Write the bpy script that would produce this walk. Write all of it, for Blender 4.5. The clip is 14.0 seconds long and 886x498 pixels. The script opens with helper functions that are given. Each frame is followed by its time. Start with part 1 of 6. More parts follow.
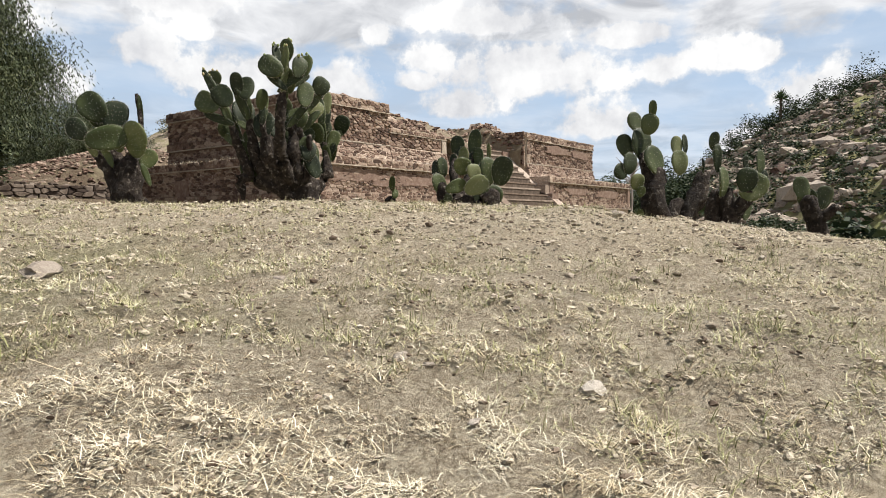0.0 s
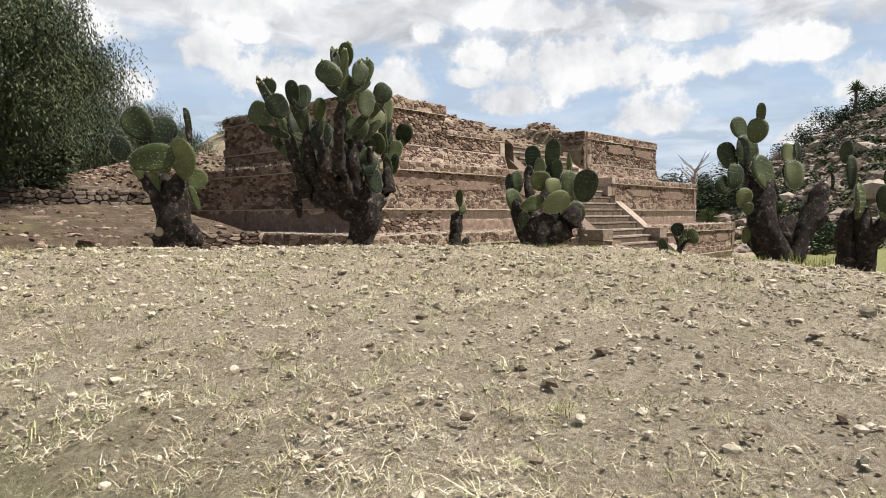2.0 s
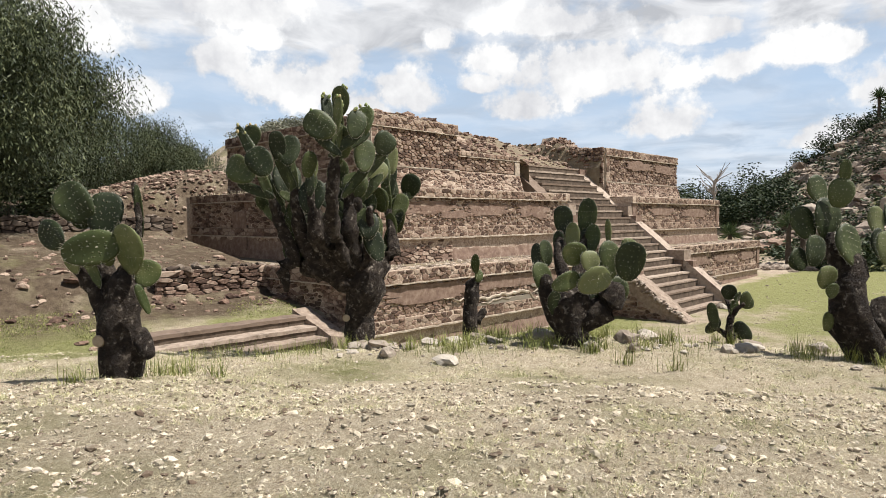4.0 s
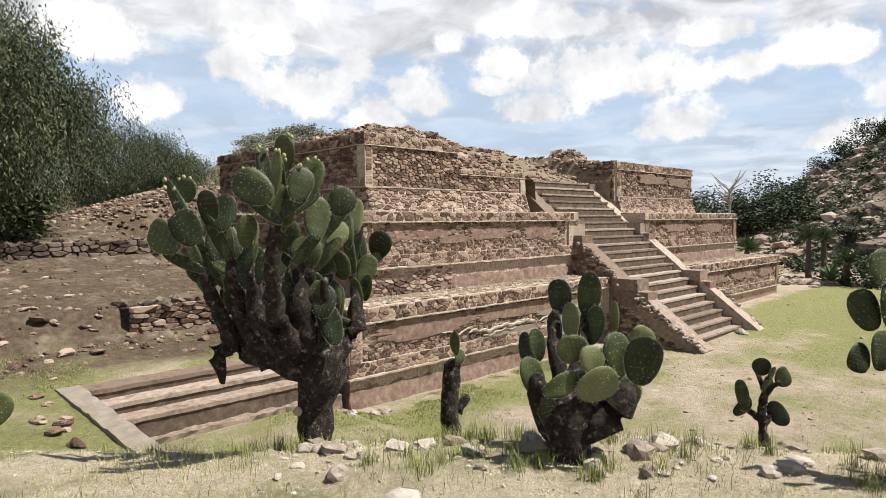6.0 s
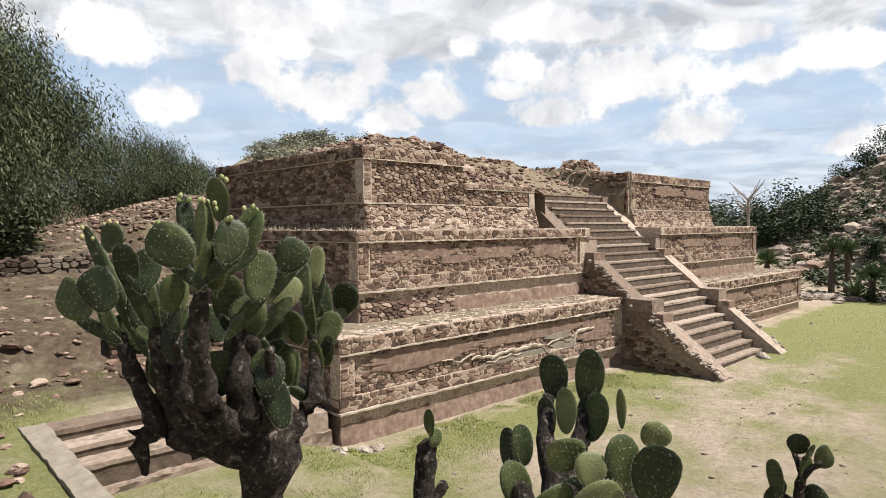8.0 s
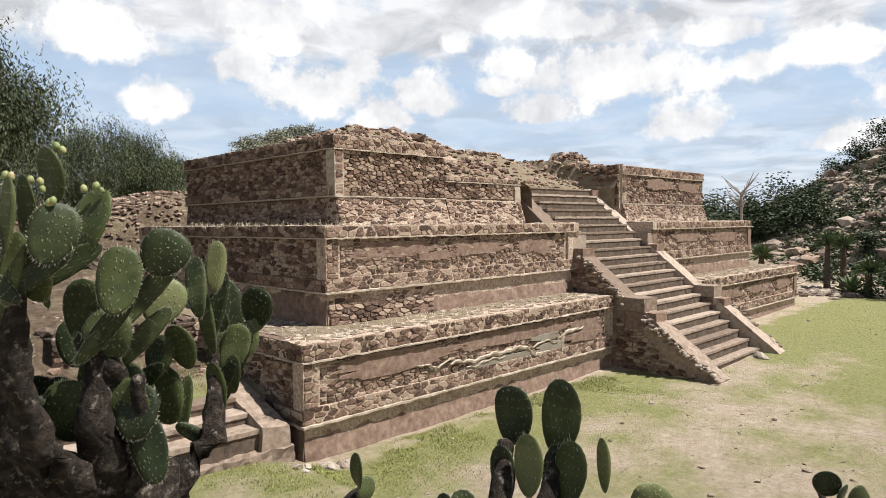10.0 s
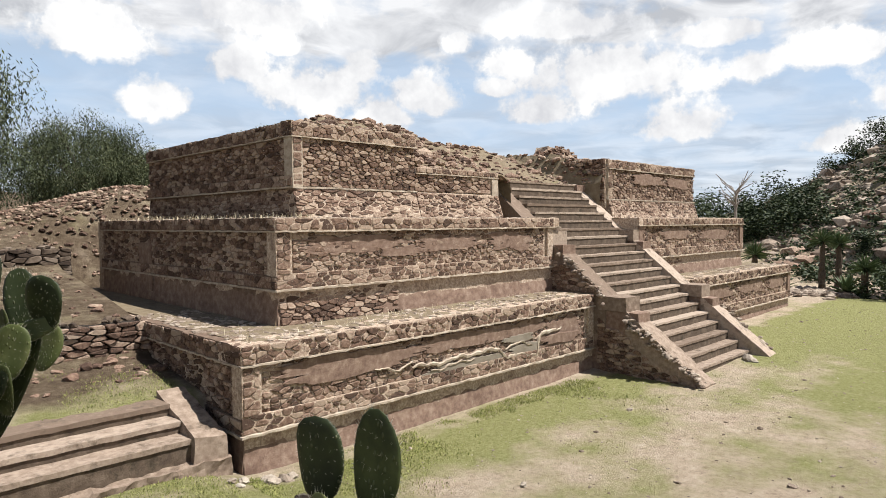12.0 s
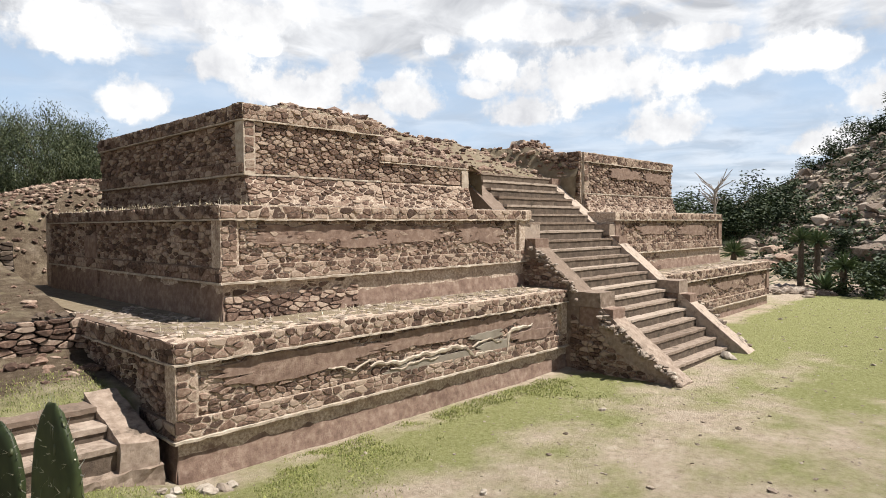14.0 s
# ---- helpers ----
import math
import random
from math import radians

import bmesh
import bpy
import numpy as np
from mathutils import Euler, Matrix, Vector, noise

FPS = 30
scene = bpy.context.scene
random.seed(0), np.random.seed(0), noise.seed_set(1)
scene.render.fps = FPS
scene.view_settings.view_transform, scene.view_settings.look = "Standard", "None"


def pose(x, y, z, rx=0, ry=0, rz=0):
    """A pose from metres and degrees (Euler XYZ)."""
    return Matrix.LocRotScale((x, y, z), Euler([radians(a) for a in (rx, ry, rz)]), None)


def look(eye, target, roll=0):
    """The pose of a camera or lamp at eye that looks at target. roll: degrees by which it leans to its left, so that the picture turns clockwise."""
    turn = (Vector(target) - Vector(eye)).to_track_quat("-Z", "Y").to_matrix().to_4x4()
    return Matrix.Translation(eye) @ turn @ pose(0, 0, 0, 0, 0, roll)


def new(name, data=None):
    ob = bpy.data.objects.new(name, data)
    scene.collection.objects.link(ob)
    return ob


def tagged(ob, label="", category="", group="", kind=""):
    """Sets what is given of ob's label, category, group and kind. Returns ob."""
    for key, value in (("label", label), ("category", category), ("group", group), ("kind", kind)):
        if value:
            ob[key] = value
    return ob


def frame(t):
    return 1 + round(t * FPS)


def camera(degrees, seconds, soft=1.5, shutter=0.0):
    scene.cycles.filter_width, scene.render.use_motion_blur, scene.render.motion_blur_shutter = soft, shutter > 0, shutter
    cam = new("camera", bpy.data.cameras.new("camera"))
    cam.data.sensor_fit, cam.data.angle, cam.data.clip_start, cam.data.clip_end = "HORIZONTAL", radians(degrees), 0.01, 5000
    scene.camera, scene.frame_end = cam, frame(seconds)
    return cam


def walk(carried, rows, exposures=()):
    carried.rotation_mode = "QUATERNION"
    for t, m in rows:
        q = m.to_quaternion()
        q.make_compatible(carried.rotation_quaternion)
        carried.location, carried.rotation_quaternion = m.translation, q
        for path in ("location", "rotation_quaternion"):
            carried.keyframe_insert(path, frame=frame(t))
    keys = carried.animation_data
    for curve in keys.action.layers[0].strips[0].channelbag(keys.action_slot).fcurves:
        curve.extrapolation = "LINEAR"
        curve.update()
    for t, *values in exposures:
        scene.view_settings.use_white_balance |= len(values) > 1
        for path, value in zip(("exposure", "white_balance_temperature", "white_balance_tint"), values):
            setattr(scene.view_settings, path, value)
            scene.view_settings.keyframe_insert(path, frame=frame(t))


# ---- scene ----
cam = camera(69.2, 14.0, soft=0.95)
PATH = [
    (0, (1.03, 0.33, 2.798), (2.598, 1.568, 2.696), 0.0),
    (0.5, (1.08, 0.462, 2.824), (2.618, 1.737, 2.719), 0.1),
    (0.7, (1.121, 0.534, 2.833), (2.64, 1.831, 2.735), 0.1),
    (1, (1.169, 0.648, 2.879), (2.675, 1.959, 2.772), 0.1),
    (1.5, (1.305, 0.867, 2.993), (2.797, 2.195, 2.889), 0.0),
    (2, (1.564, 1.136, 3.088), (3.028, 2.494, 2.979), -0.2),
    (2.5, (1.813, 1.436, 3.2), (3.27, 2.802, 3.096), -0.1),
    (3, (2.072, 1.683, 3.407), (3.521, 3.057, 3.303), -0.2),
    (3.2, (2.172, 1.772, 3.492), (3.619, 3.149, 3.392), -0.3),
    (5.3, (3.372, 2.591, 4.345), (4.801, 3.988, 4.259), -0.4),
    (5.5, (3.505, 2.652, 4.383), (4.931, 4.052, 4.3), -0.5),
    (6, (3.871, 2.783, 4.542), (5.286, 4.194, 4.459), -0.6),
    (6.5, (4.128, 2.954, 4.689), (5.534, 4.375, 4.612), -0.3),
    (7, (4.349, 3.081, 4.82), (5.748, 4.509, 4.746), -0.4),
    (7.5, (4.665, 3.201, 4.92), (6.054, 4.638, 4.845), -0.5),
    (8, (4.899, 3.31, 4.976), (6.283, 4.752, 4.905), -0.3),
    (8.2, (5.007, 3.391, 4.993), (6.389, 4.835, 4.916), -0.3),
    (10.3, (6.268, 3.962, 4.883), (7.67, 5.387, 4.802), -0.6),
    (10.5, (6.406, 3.885, 4.863), (7.797, 5.319, 4.788), -0.5),
    (11, (6.761, 3.96, 4.835), (8.154, 5.393, 4.755), -0.4),
    (11.5, (7.112, 4.081, 4.782), (8.512, 5.508, 4.706), -0.5),
    (12, (7.461, 4.154, 4.733), (8.865, 5.576, 4.652), -0.4),
    (12.5, (7.781, 4.293, 4.682), (9.193, 5.706, 4.604), -0.3),
    (13, (8.04, 4.372, 4.613), (9.461, 5.777, 4.538), -0.3),
    (13.5, (8.249, 4.447, 4.52), (9.683, 5.838, 4.451), -0.2),
    (14, (8.484, 4.476, 4.43), (9.925, 5.861, 4.355), -0.4),
]
walk(cam, [(t, look(eye, target, roll)) for t, eye, target, roll in PATH],
     exposures=[(0, 0.80), (1.5, 0.76), (3.0, 0.77), (5.5, 0.87), (11.0, 0.87), (12.5, 0.85), (14.0, 0.89)])


# ---- light ----
SUN = Vector((0.34, -0.44, 1.0)).normalized()
world = bpy.data.worlds.new("sky")
scene.world = world
world.use_nodes = True


def sky_nodes():
    nt = world.node_tree
    nt.nodes.clear()
    N, L = nt.nodes.new, nt.links.new

    def math_node(op, a, b=None, c=None, clamp=False):
        n = N("ShaderNodeMath")
        n.operation, n.use_clamp = op, clamp
        for i, v in enumerate((a, b, c)):
            if v is None:
                continue
            if isinstance(v, (int, float)):
                n.inputs[i].default_value = v
            else:
                L(v, n.inputs[i])
        return n.outputs[0]

    def mix(fac, a, b):
        n = N("ShaderNodeMix")
        n.data_type = "RGBA"
        for sock, v in ((n.inputs[0], fac), (n.inputs[6], a), (n.inputs[7], b)):
            if isinstance(v, tuple):
                sock.default_value = (*v, 1)
            elif isinstance(v, (int, float)):
                sock.default_value = v
            else:
                L(v, sock)
        return n.outputs[2]

    out, back = N("ShaderNodeOutputWorld"), N("ShaderNodeBackground")
    sky = N("ShaderNodeTexSky")
    sky.sky_type, sky.sun_disc = "NISHITA", False
    sky.sun_elevation = math.asin(SUN.z)
    sky.sun_rotation = math.atan2(SUN.x, SUN.y)
    sky.altitude, sky.dust_density = 2200, 0.6
    co = N("ShaderNodeTexCoord")
    sep = N("ShaderNodeSeparateXYZ")
    L(co.outputs["Generated"], sep.inputs[0])
    x, y, z = sep.outputs
    # clouds lie on a flat layer; directions are flattened onto it
    zz = math_node("MAXIMUM", math_node("ADD", z, 0.12), 0.03)
    comb = N("ShaderNodeCombineXYZ")
    L(math_node("DIVIDE", x, zz), comb.inputs[0])
    L(math_node("DIVIDE", y, zz), comb.inputs[1])

    def noise_tex(scale, detail, rough, vec, dist=0.0):
        n = N("ShaderNodeTexNoise")
        n.inputs["Scale"].default_value = scale
        n.inputs["Detail"].default_value = detail
        n.inputs["Roughness"].default_value = rough
        n.inputs["Distortion"].default_value = dist
        L(vec, n.inputs["Vector"])
        return n.outputs[0]

    # azimuth and height of the ray, in degrees
    az = math_node("MULTIPLY", math_node("ARCTAN2", y, x), 57.2958)
    el = math_node("MULTIPLY", math_node("ARCSINE", z), 57.2958)
    fine = noise_tex(9.0, 6, 0.6, co.outputs["Generated"])
    wide = noise_tex(2.2, 5, 0.55, comb.outputs[0], 0.3)
    puff = noise_tex(26.0, 5, 0.6, co.outputs["Generated"])
    fluff = math_node("ADD", math_node("SUBTRACT", fine, 0.5), math_node("MULTIPLY", math_node("SUBTRACT", puff, 0.5), 0.55))
    # separate cumulus banks: azimuth, height, half width, half height
    field = None
    for a, e, w, h in CLOUDS:
        da = math_node("DIVIDE", math_node("SUBTRACT", az, a), w)
        up = math_node("SUBTRACT", el, e)
        de = math_node("MAXIMUM", math_node("DIVIDE", up, h), math_node("DIVIDE", up, -h * 0.55))
        d = math_node("SUBTRACT", 1.0, math_node("SQRT", math_node("ADD", math_node("MULTIPLY", da, da), math_node("MULTIPLY", de, de))))
        field = d if field is None else math_node("MAXIMUM", field, d)
    cum = math_node("ADD", field, math_node("MULTIPLY", fluff, 2.7))
    cum = math_node("MULTIPLY", math_node("ADD", cum, 0.12), 2.2, clamp=True)
    # a broad layer overhead, from some 14 degrees up
    layer = math_node("ADD", math_node("MINIMUM", math_node("MINIMUM", math_node("MULTIPLY", math_node("SUBTRACT", el, 13.0), 0.24), 0.9), math_node("MULTIPLY", math_node("SUBTRACT", 42.0, el), 0.045)), math_node("MULTIPLY", math_node("SUBTRACT", wide, 0.52), 2.8))
    layer = math_node("MULTIPLY", math_node("ADD", layer, math_node("MULTIPLY", fluff, 1.2)), 1.6, clamp=True)
    low = math_node("MULTIPLY", math_node("SUBTRACT", 46.0, el), 0.028, clamp=True)
    haze = math_node("ADD", math_node("MULTIPLY", math_node("SUBTRACT", 10.0, el), 0.07, clamp=True), math_node("MULTIPLY", math_node("SUBTRACT", wide, 0.30), math_node("MULTIPLY", low, 1.2)), clamp=True)
    cover = math_node("MAXIMUM", math_node("MAXIMUM", cum, math_node("MULTIPLY", layer, 0.92)), math_node("MULTIPLY", haze, 0.7))
    shade = noise_tex(2.6, 6, 0.55, comb.outputs[0], 0.6)
    ramp = N("ShaderNodeValToRGB")
    ramp.color_ramp.elements[0].position, ramp.color_ramp.elements[0].color = 0.38, (6.2, 6.3, 6.6, 1)
    ramp.color_ramp.elements[1].position, ramp.color_ramp.elements[1].color = 0.60, (10.9, 10.9, 11.0, 1)
    L(shade, ramp.inputs[0])
    ramp2 = N("ShaderNodeValToRGB")
    ramp2.color_ramp.elements[0].position, ramp2.color_ramp.elements[0].color = 0.36, (7.9, 8.0, 8.4, 1)
    ramp2.color_ramp.elements[1].position, ramp2.color_ramp.elements[1].color = 0.58, (11.6, 11.6, 11.6, 1)
    L(fine, ramp2.inputs[0])
    white = mix(cum, ramp.outputs[0], ramp2.outputs[0])
    blue = mix(math_node("MULTIPLY", low, 0.8), sky.outputs[0], (6.5, 8.3, 10.6))
    col = mix(cover, blue, white)
    L(col, back.inputs[0])
    back.inputs[1].default_value = 0.05
    L(back.outputs[0], out.inputs[0])


CLOUDS = [(63.1, 13.0, 3.6, 2.6), (59.3, 14.8, 2.0, 1.4), (56.0, 11.0, 6.5, 3.4), (52.6, 13.0, 1.9, 2.6), (47.0, 10.6, 3.8, 2.8), (69.0, 9.6, 2.6, 2.2),
          (44.0, 15.3, 1.5, 1.5), (31.5, 12.0, 9.0, 3.8), (14.6, 12.6, 4.2, 1.9), (19.6, 12.0, 2.4, 1.8), (25.0, 7.8, 4.4, 2.4), (40.5, 11.5, 2.2, 1.3),
          (74.0, 14.5, 4.5, 3.0), (36.5, 9.5, 4.5, 2.4), (8.0, 9.0, 5.0, 2.6),
          (50.5, 9.2, 3.4, 2.2), (39.0, 13.2, 3.0, 1.8), (22.0, 14.8, 5.0, 1.8), (34.0, 16.4, 7.0, 2.0), (62.0, 17.0, 8.0, 2.4), (12.0, 6.0, 5.0, 1.6)]
sky_nodes()
sun = new("sun", bpy.data.lights.new("sun", "SUN"))
sun.data.energy, sun.data.angle, sun.data.color = 5.0, radians(0.6), (1.0, 0.96, 0.90)
sun.matrix_world = look((20, 0, 60), Vector((20, 0, 60)) - SUN)


# ---- materials ----
COLOR_TONE = 0.76   # share kept of every listed surface colour, set together with the exposure


def dulled(c, k=COLOR_TONE):
    return tuple(v * k for v in c)


def material(name, colors, scale=4.0, rough=0.9, bump=0.3, bump_scale=30.0, spread="", stain=None, stain_scale=1.0, stain_size=0.5, dist=0.004):
    """colors run along a noise, for wet-dark to sun-bleached, and are dulled by one common factor; spread: 'object' or
    'island' shifts each piece along the same run; stain: a colour in patches.
    """
    m = bpy.data.materials.new(name)
    m.use_nodes = True
    nt = m.node_tree
    N, L = nt.nodes.new, nt.links.new
    bsdf = nt.nodes["Principled BSDF"]
    bsdf.inputs["Roughness"].default_value = rough
    bsdf.inputs["Specular IOR Level"].default_value = 0.25
    geo = N("ShaderNodeNewGeometry")
    n1 = N("ShaderNodeTexNoise")
    n1.inputs["Scale"].default_value, n1.inputs["Detail"].default_value, n1.inputs["Roughness"].default_value = scale, 8, 0.65
    L(geo.outputs["Position"], n1.inputs["Vector"])
    fac = n1.outputs[0]
    if spread:
        src = N("ShaderNodeObjectInfo").outputs["Random"] if spread == "object" else geo.outputs["Random Per Island"]
        mm = N("ShaderNodeMath")
        mm.operation = "MULTIPLY_ADD"
        mm.inputs[1].default_value, mm.inputs[2].default_value = 0.55, -0.275
        L(src, mm.inputs[0])
        ad = N("ShaderNodeMath")
        L(mm.outputs[0], ad.inputs[0])
        L(fac, ad.inputs[1])
        fac = ad.outputs[0]
    ramp = N("ShaderNodeValToRGB")
    el = ramp.color_ramp.elements
    while len(el) < len(colors):
        el.new(0.5)
    for i, c in enumerate(colors):
        el[i].position, el[i].color = 0.28 + 0.44 * i / max(1, len(colors) - 1), (*dulled(c), 1)
    L(fac, ramp.inputs[0])
    col = ramp.outputs[0]
    if stain:
        n2 = N("ShaderNodeTexNoise")
        n2.inputs["Scale"].default_value, n2.inputs["Detail"].default_value, n2.inputs["Roughness"].default_value = stain_scale, 6, 0.7
        L(geo.outputs["Position"], n2.inputs["Vector"])
        r2 = N("ShaderNodeMapRange")
        r2.inputs[1].default_value, r2.inputs[2].default_value = 1 - stain_size, 1 - stain_size + 0.15
        L(n2.outputs[0], r2.inputs[0])
        mx = N("ShaderNodeMix")
        mx.data_type = "RGBA"
        L(r2.outputs[0], mx.inputs[0])
        L(col, mx.inputs[6])
        mx.inputs[7].default_value = (*dulled(stain), 1)
        col = mx.outputs[2]
    L(col, bsdf.inputs["Base Color"])
    nb = N("ShaderNodeTexNoise")
    nb.inputs["Scale"].default_value, nb.inputs["Detail"].default_value, nb.inputs["Roughness"].default_value = bump_scale, 6, 0.7
    L(geo.outputs["Position"], nb.inputs["Vector"])
    bp = N("ShaderNodeBump")
    bp.inputs["Strength"].default_value, bp.inputs["Distance"].default_value = bump, dist * 5
    L(nb.outputs[0], bp.inputs["Height"])
    L(bp.outputs[0], bsdf.inputs["Normal"])
    return m


STONE_COLORS = [(0.085, 0.052, 0.038), (0.19, 0.118, 0.086), (0.28, 0.188, 0.140), (0.42, 0.32, 0.245)]
M_STONE = material("tuff_stone", STONE_COLORS, 13, spread="object", bump=0.9, bump_scale=30, stain=(0.60, 0.50, 0.395), stain_scale=15, stain_size=0.41)
M_STONES = material("tuff_stones", STONE_COLORS, 13, spread="island", bump=0.9, bump_scale=30, stain=(0.60, 0.50, 0.395), stain_scale=15, stain_size=0.41)
M_MORTAR = material("lime_mortar", [(0.20, 0.135, 0.10), (0.50, 0.385, 0.295), (0.82, 0.70, 0.565)], 16, bump=1.0, bump_scale=36, stain=(0.23, 0.15, 0.115), stain_scale=2.2, stain_size=0.46)
M_PLASTER = material("old_plaster", [(0.145, 0.092, 0.068), (0.25, 0.168, 0.128), (0.38, 0.285, 0.222)], 6, bump=0.8, bump_scale=30, stain=(0.15, 0.092, 0.07), stain_scale=1.1, stain_size=0.42)
# brown mortar of the side faces, made darker to carry their shade too
M_SIDE_MORTAR = material("shaded_side_mortar", [(0.12, 0.08, 0.058), (0.19, 0.13, 0.096), (0.27, 0.20, 0.15)], 6, bump=0.8, bump_scale=40, stain=(0.09, 0.06, 0.045), stain_scale=1.6, stain_size=0.42)
M_PALE = material("pale_plaster", [(0.30, 0.225, 0.168), (0.48, 0.40, 0.315), (0.64, 0.555, 0.455)], 5, bump=0.5, bump_scale=50, stain=(0.20, 0.145, 0.108), stain_scale=3.5, stain_size=0.40)
M_COPING = material("worn_coping", [(0.203, 0.169, 0.128), (0.270, 0.232, 0.184), (0.330, 0.289, 0.232)], 3, bump=0.5, bump_scale=40, stain=(0.20, 0.16, 0.12), stain_scale=2.5, stain_size=0.40)
M_STEP = material("step_stone", [(0.20, 0.146, 0.110), (0.315, 0.242, 0.188), (0.44, 0.355, 0.285)], 7, spread="object", bump=0.4, bump_scale=40, stain=(0.11, 0.082, 0.06), stain_scale=2.6, stain_size=0.45)
M_TOP = material("terrace_fill", [(0.145, 0.110, 0.070), (0.214, 0.167, 0.110), (0.266, 0.225, 0.156)], 5, bump=0.8, bump_scale=25, stain=(0.20, 0.20, 0.08), stain_scale=1.5, stain_size=0.38)
# colour of the upright stair faces: their shade and some dirt together
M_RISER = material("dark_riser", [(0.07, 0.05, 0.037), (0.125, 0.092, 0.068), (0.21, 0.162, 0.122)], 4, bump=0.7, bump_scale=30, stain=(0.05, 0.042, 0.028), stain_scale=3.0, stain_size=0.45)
# brown stone of the dry walls, darkened to include the shade of the trees
M_FIELD = material("dark_fieldstone", [(0.06, 0.042, 0.032), (0.13, 0.095, 0.07), (0.24, 0.19, 0.15)], 6, spread="island", bump=0.7, bump_scale=30)
M_ROCK = material("field_rock", [(0.179, 0.134, 0.103), (0.305, 0.242, 0.193), (0.448, 0.376, 0.305)], 6, spread="island", bump=0.7, bump_scale=30)
M_LIGHTROCK = material("pale_rock", [(0.288, 0.232, 0.184), (0.416, 0.360, 0.296), (0.512, 0.456, 0.384)], 9, spread="object", bump=0.6, bump_scale=60)
def pad_material(name, colors):
    """Waxy skin with a pattern of raised pale spots."""
    m = material(name, colors, 5, rough=0.55, spread="object", bump=0.0)
    nt = m.node_tree
    N, L = nt.nodes.new, nt.links.new
    bsdf = nt.nodes["Principled BSDF"]
    co = N("ShaderNodeTexCoord")
    vor = N("ShaderNodeTexVoronoi")
    vor.inputs["Scale"].default_value, vor.inputs["Randomness"].default_value = 8.0, 0.55
    L(co.outputs["Object"], vor.inputs["Vector"])
    spot = N("ShaderNodeMapRange")
    spot.inputs[1].default_value, spot.inputs[2].default_value, spot.inputs[3].default_value, spot.inputs[4].default_value = 0.10, 0.24, 1.0, 0.0
    L(vor.outputs["Distance"], spot.inputs[0])
    old = bsdf.inputs["Base Color"].links[0].from_socket
    mx = N("ShaderNodeMix")
    mx.data_type = "RGBA"
    k = N("ShaderNodeMath")
    k.operation = "MULTIPLY"
    k.inputs[1].default_value = 0.16
    L(spot.outputs[0], k.inputs[0])
    L(k.outputs[0], mx.inputs[0])
    L(old, mx.inputs[6])
    mx.inputs[7].default_value = (0.30, 0.30, 0.16, 1)
    L(mx.outputs[2], bsdf.inputs["Base Color"])
    bp = N("ShaderNodeBump")
    bp.inputs["Strength"].default_value, bp.inputs["Distance"].default_value = 0.6, 0.012
    L(spot.outputs[0], bp.inputs["Height"])
    L(bp.outputs[0], bsdf.inputs["Normal"])
    return m


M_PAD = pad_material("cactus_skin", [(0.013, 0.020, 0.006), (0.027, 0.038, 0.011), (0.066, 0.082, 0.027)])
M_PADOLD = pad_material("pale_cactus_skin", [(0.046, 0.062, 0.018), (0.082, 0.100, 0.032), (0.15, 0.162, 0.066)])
M_BARK = material("cactus_bark", [(0.015, 0.011, 0.009), (0.04, 0.029, 0.022), (0.13, 0.104, 0.08)], 14, rough=0.95, bump=1.0, bump_scale=24, stain=(0.46, 0.40, 0.34), stain_scale=17, stain_size=0.435, dist=0.02)
M_CUT = material("cut_wood", [(0.315, 0.238, 0.154), (0.434, 0.364, 0.266)], 30, bump=0.3)
M_FRUIT = material("cactus_fruit", [(0.16, 0.21, 0.07), (0.28, 0.32, 0.13), (0.42, 0.34, 0.18)], 12, rough=0.5, spread="object", bump=0.2)
M_SPINE = material("spine", [(0.62, 0.58, 0.45), (0.78, 0.74, 0.62)], 20, rough=0.6, bump=0.0)
M_STRAW = material("dry_grass", [(0.42, 0.32, 0.19), (0.76, 0.65, 0.44), (0.95, 0.88, 0.68)], 3, rough=0.8, spread="island", bump=0.0)
M_GRASS = material("green_grass", [(0.13, 0.15, 0.035), (0.25, 0.27, 0.075), (0.38, 0.38, 0.14)], 3, rough=0.8, spread="island", bump=0.0)
M_TUFT = material("dry_tuft", [(0.17, 0.18, 0.06), (0.44, 0.43, 0.20), (0.72, 0.66, 0.42)], 3, rough=0.8, spread="island", bump=0.0)
M_CLOD = material("earth_clod", [(0.14, 0.10, 0.07), (0.42, 0.37, 0.275), (0.66, 0.56, 0.43)], 9, spread="island", bump=0.3)
M_LEAF = material("tree_leaf", [(0.026, 0.036, 0.014), (0.058, 0.075, 0.031), (0.13, 0.148, 0.07)], 0.6, rough=0.65, spread="island", bump=0.0)
M_BUSH = material("bush_leaf", [(0.016, 0.032, 0.012), (0.038, 0.060, 0.023), (0.076, 0.099, 0.041)], 0.6, rough=0.65, spread="island", bump=0.0)
M_BRUSH = material("grey_brush", [(0.12, 0.13, 0.085), (0.21, 0.215, 0.15), (0.32, 0.31, 0.235)], 0.6, rough=0.7, spread="island", bump=0.0)
M_WOOD = material("tree_bark", [(0.06, 0.045, 0.032), (0.13, 0.10, 0.075)], 8, bump=0.9, bump_scale=20)
M_YUCCA = material("yucca_leaf", [(0.07, 0.11, 0.045), (0.14, 0.19, 0.085)], 3, rough=0.55, spread="island", bump=0.0)


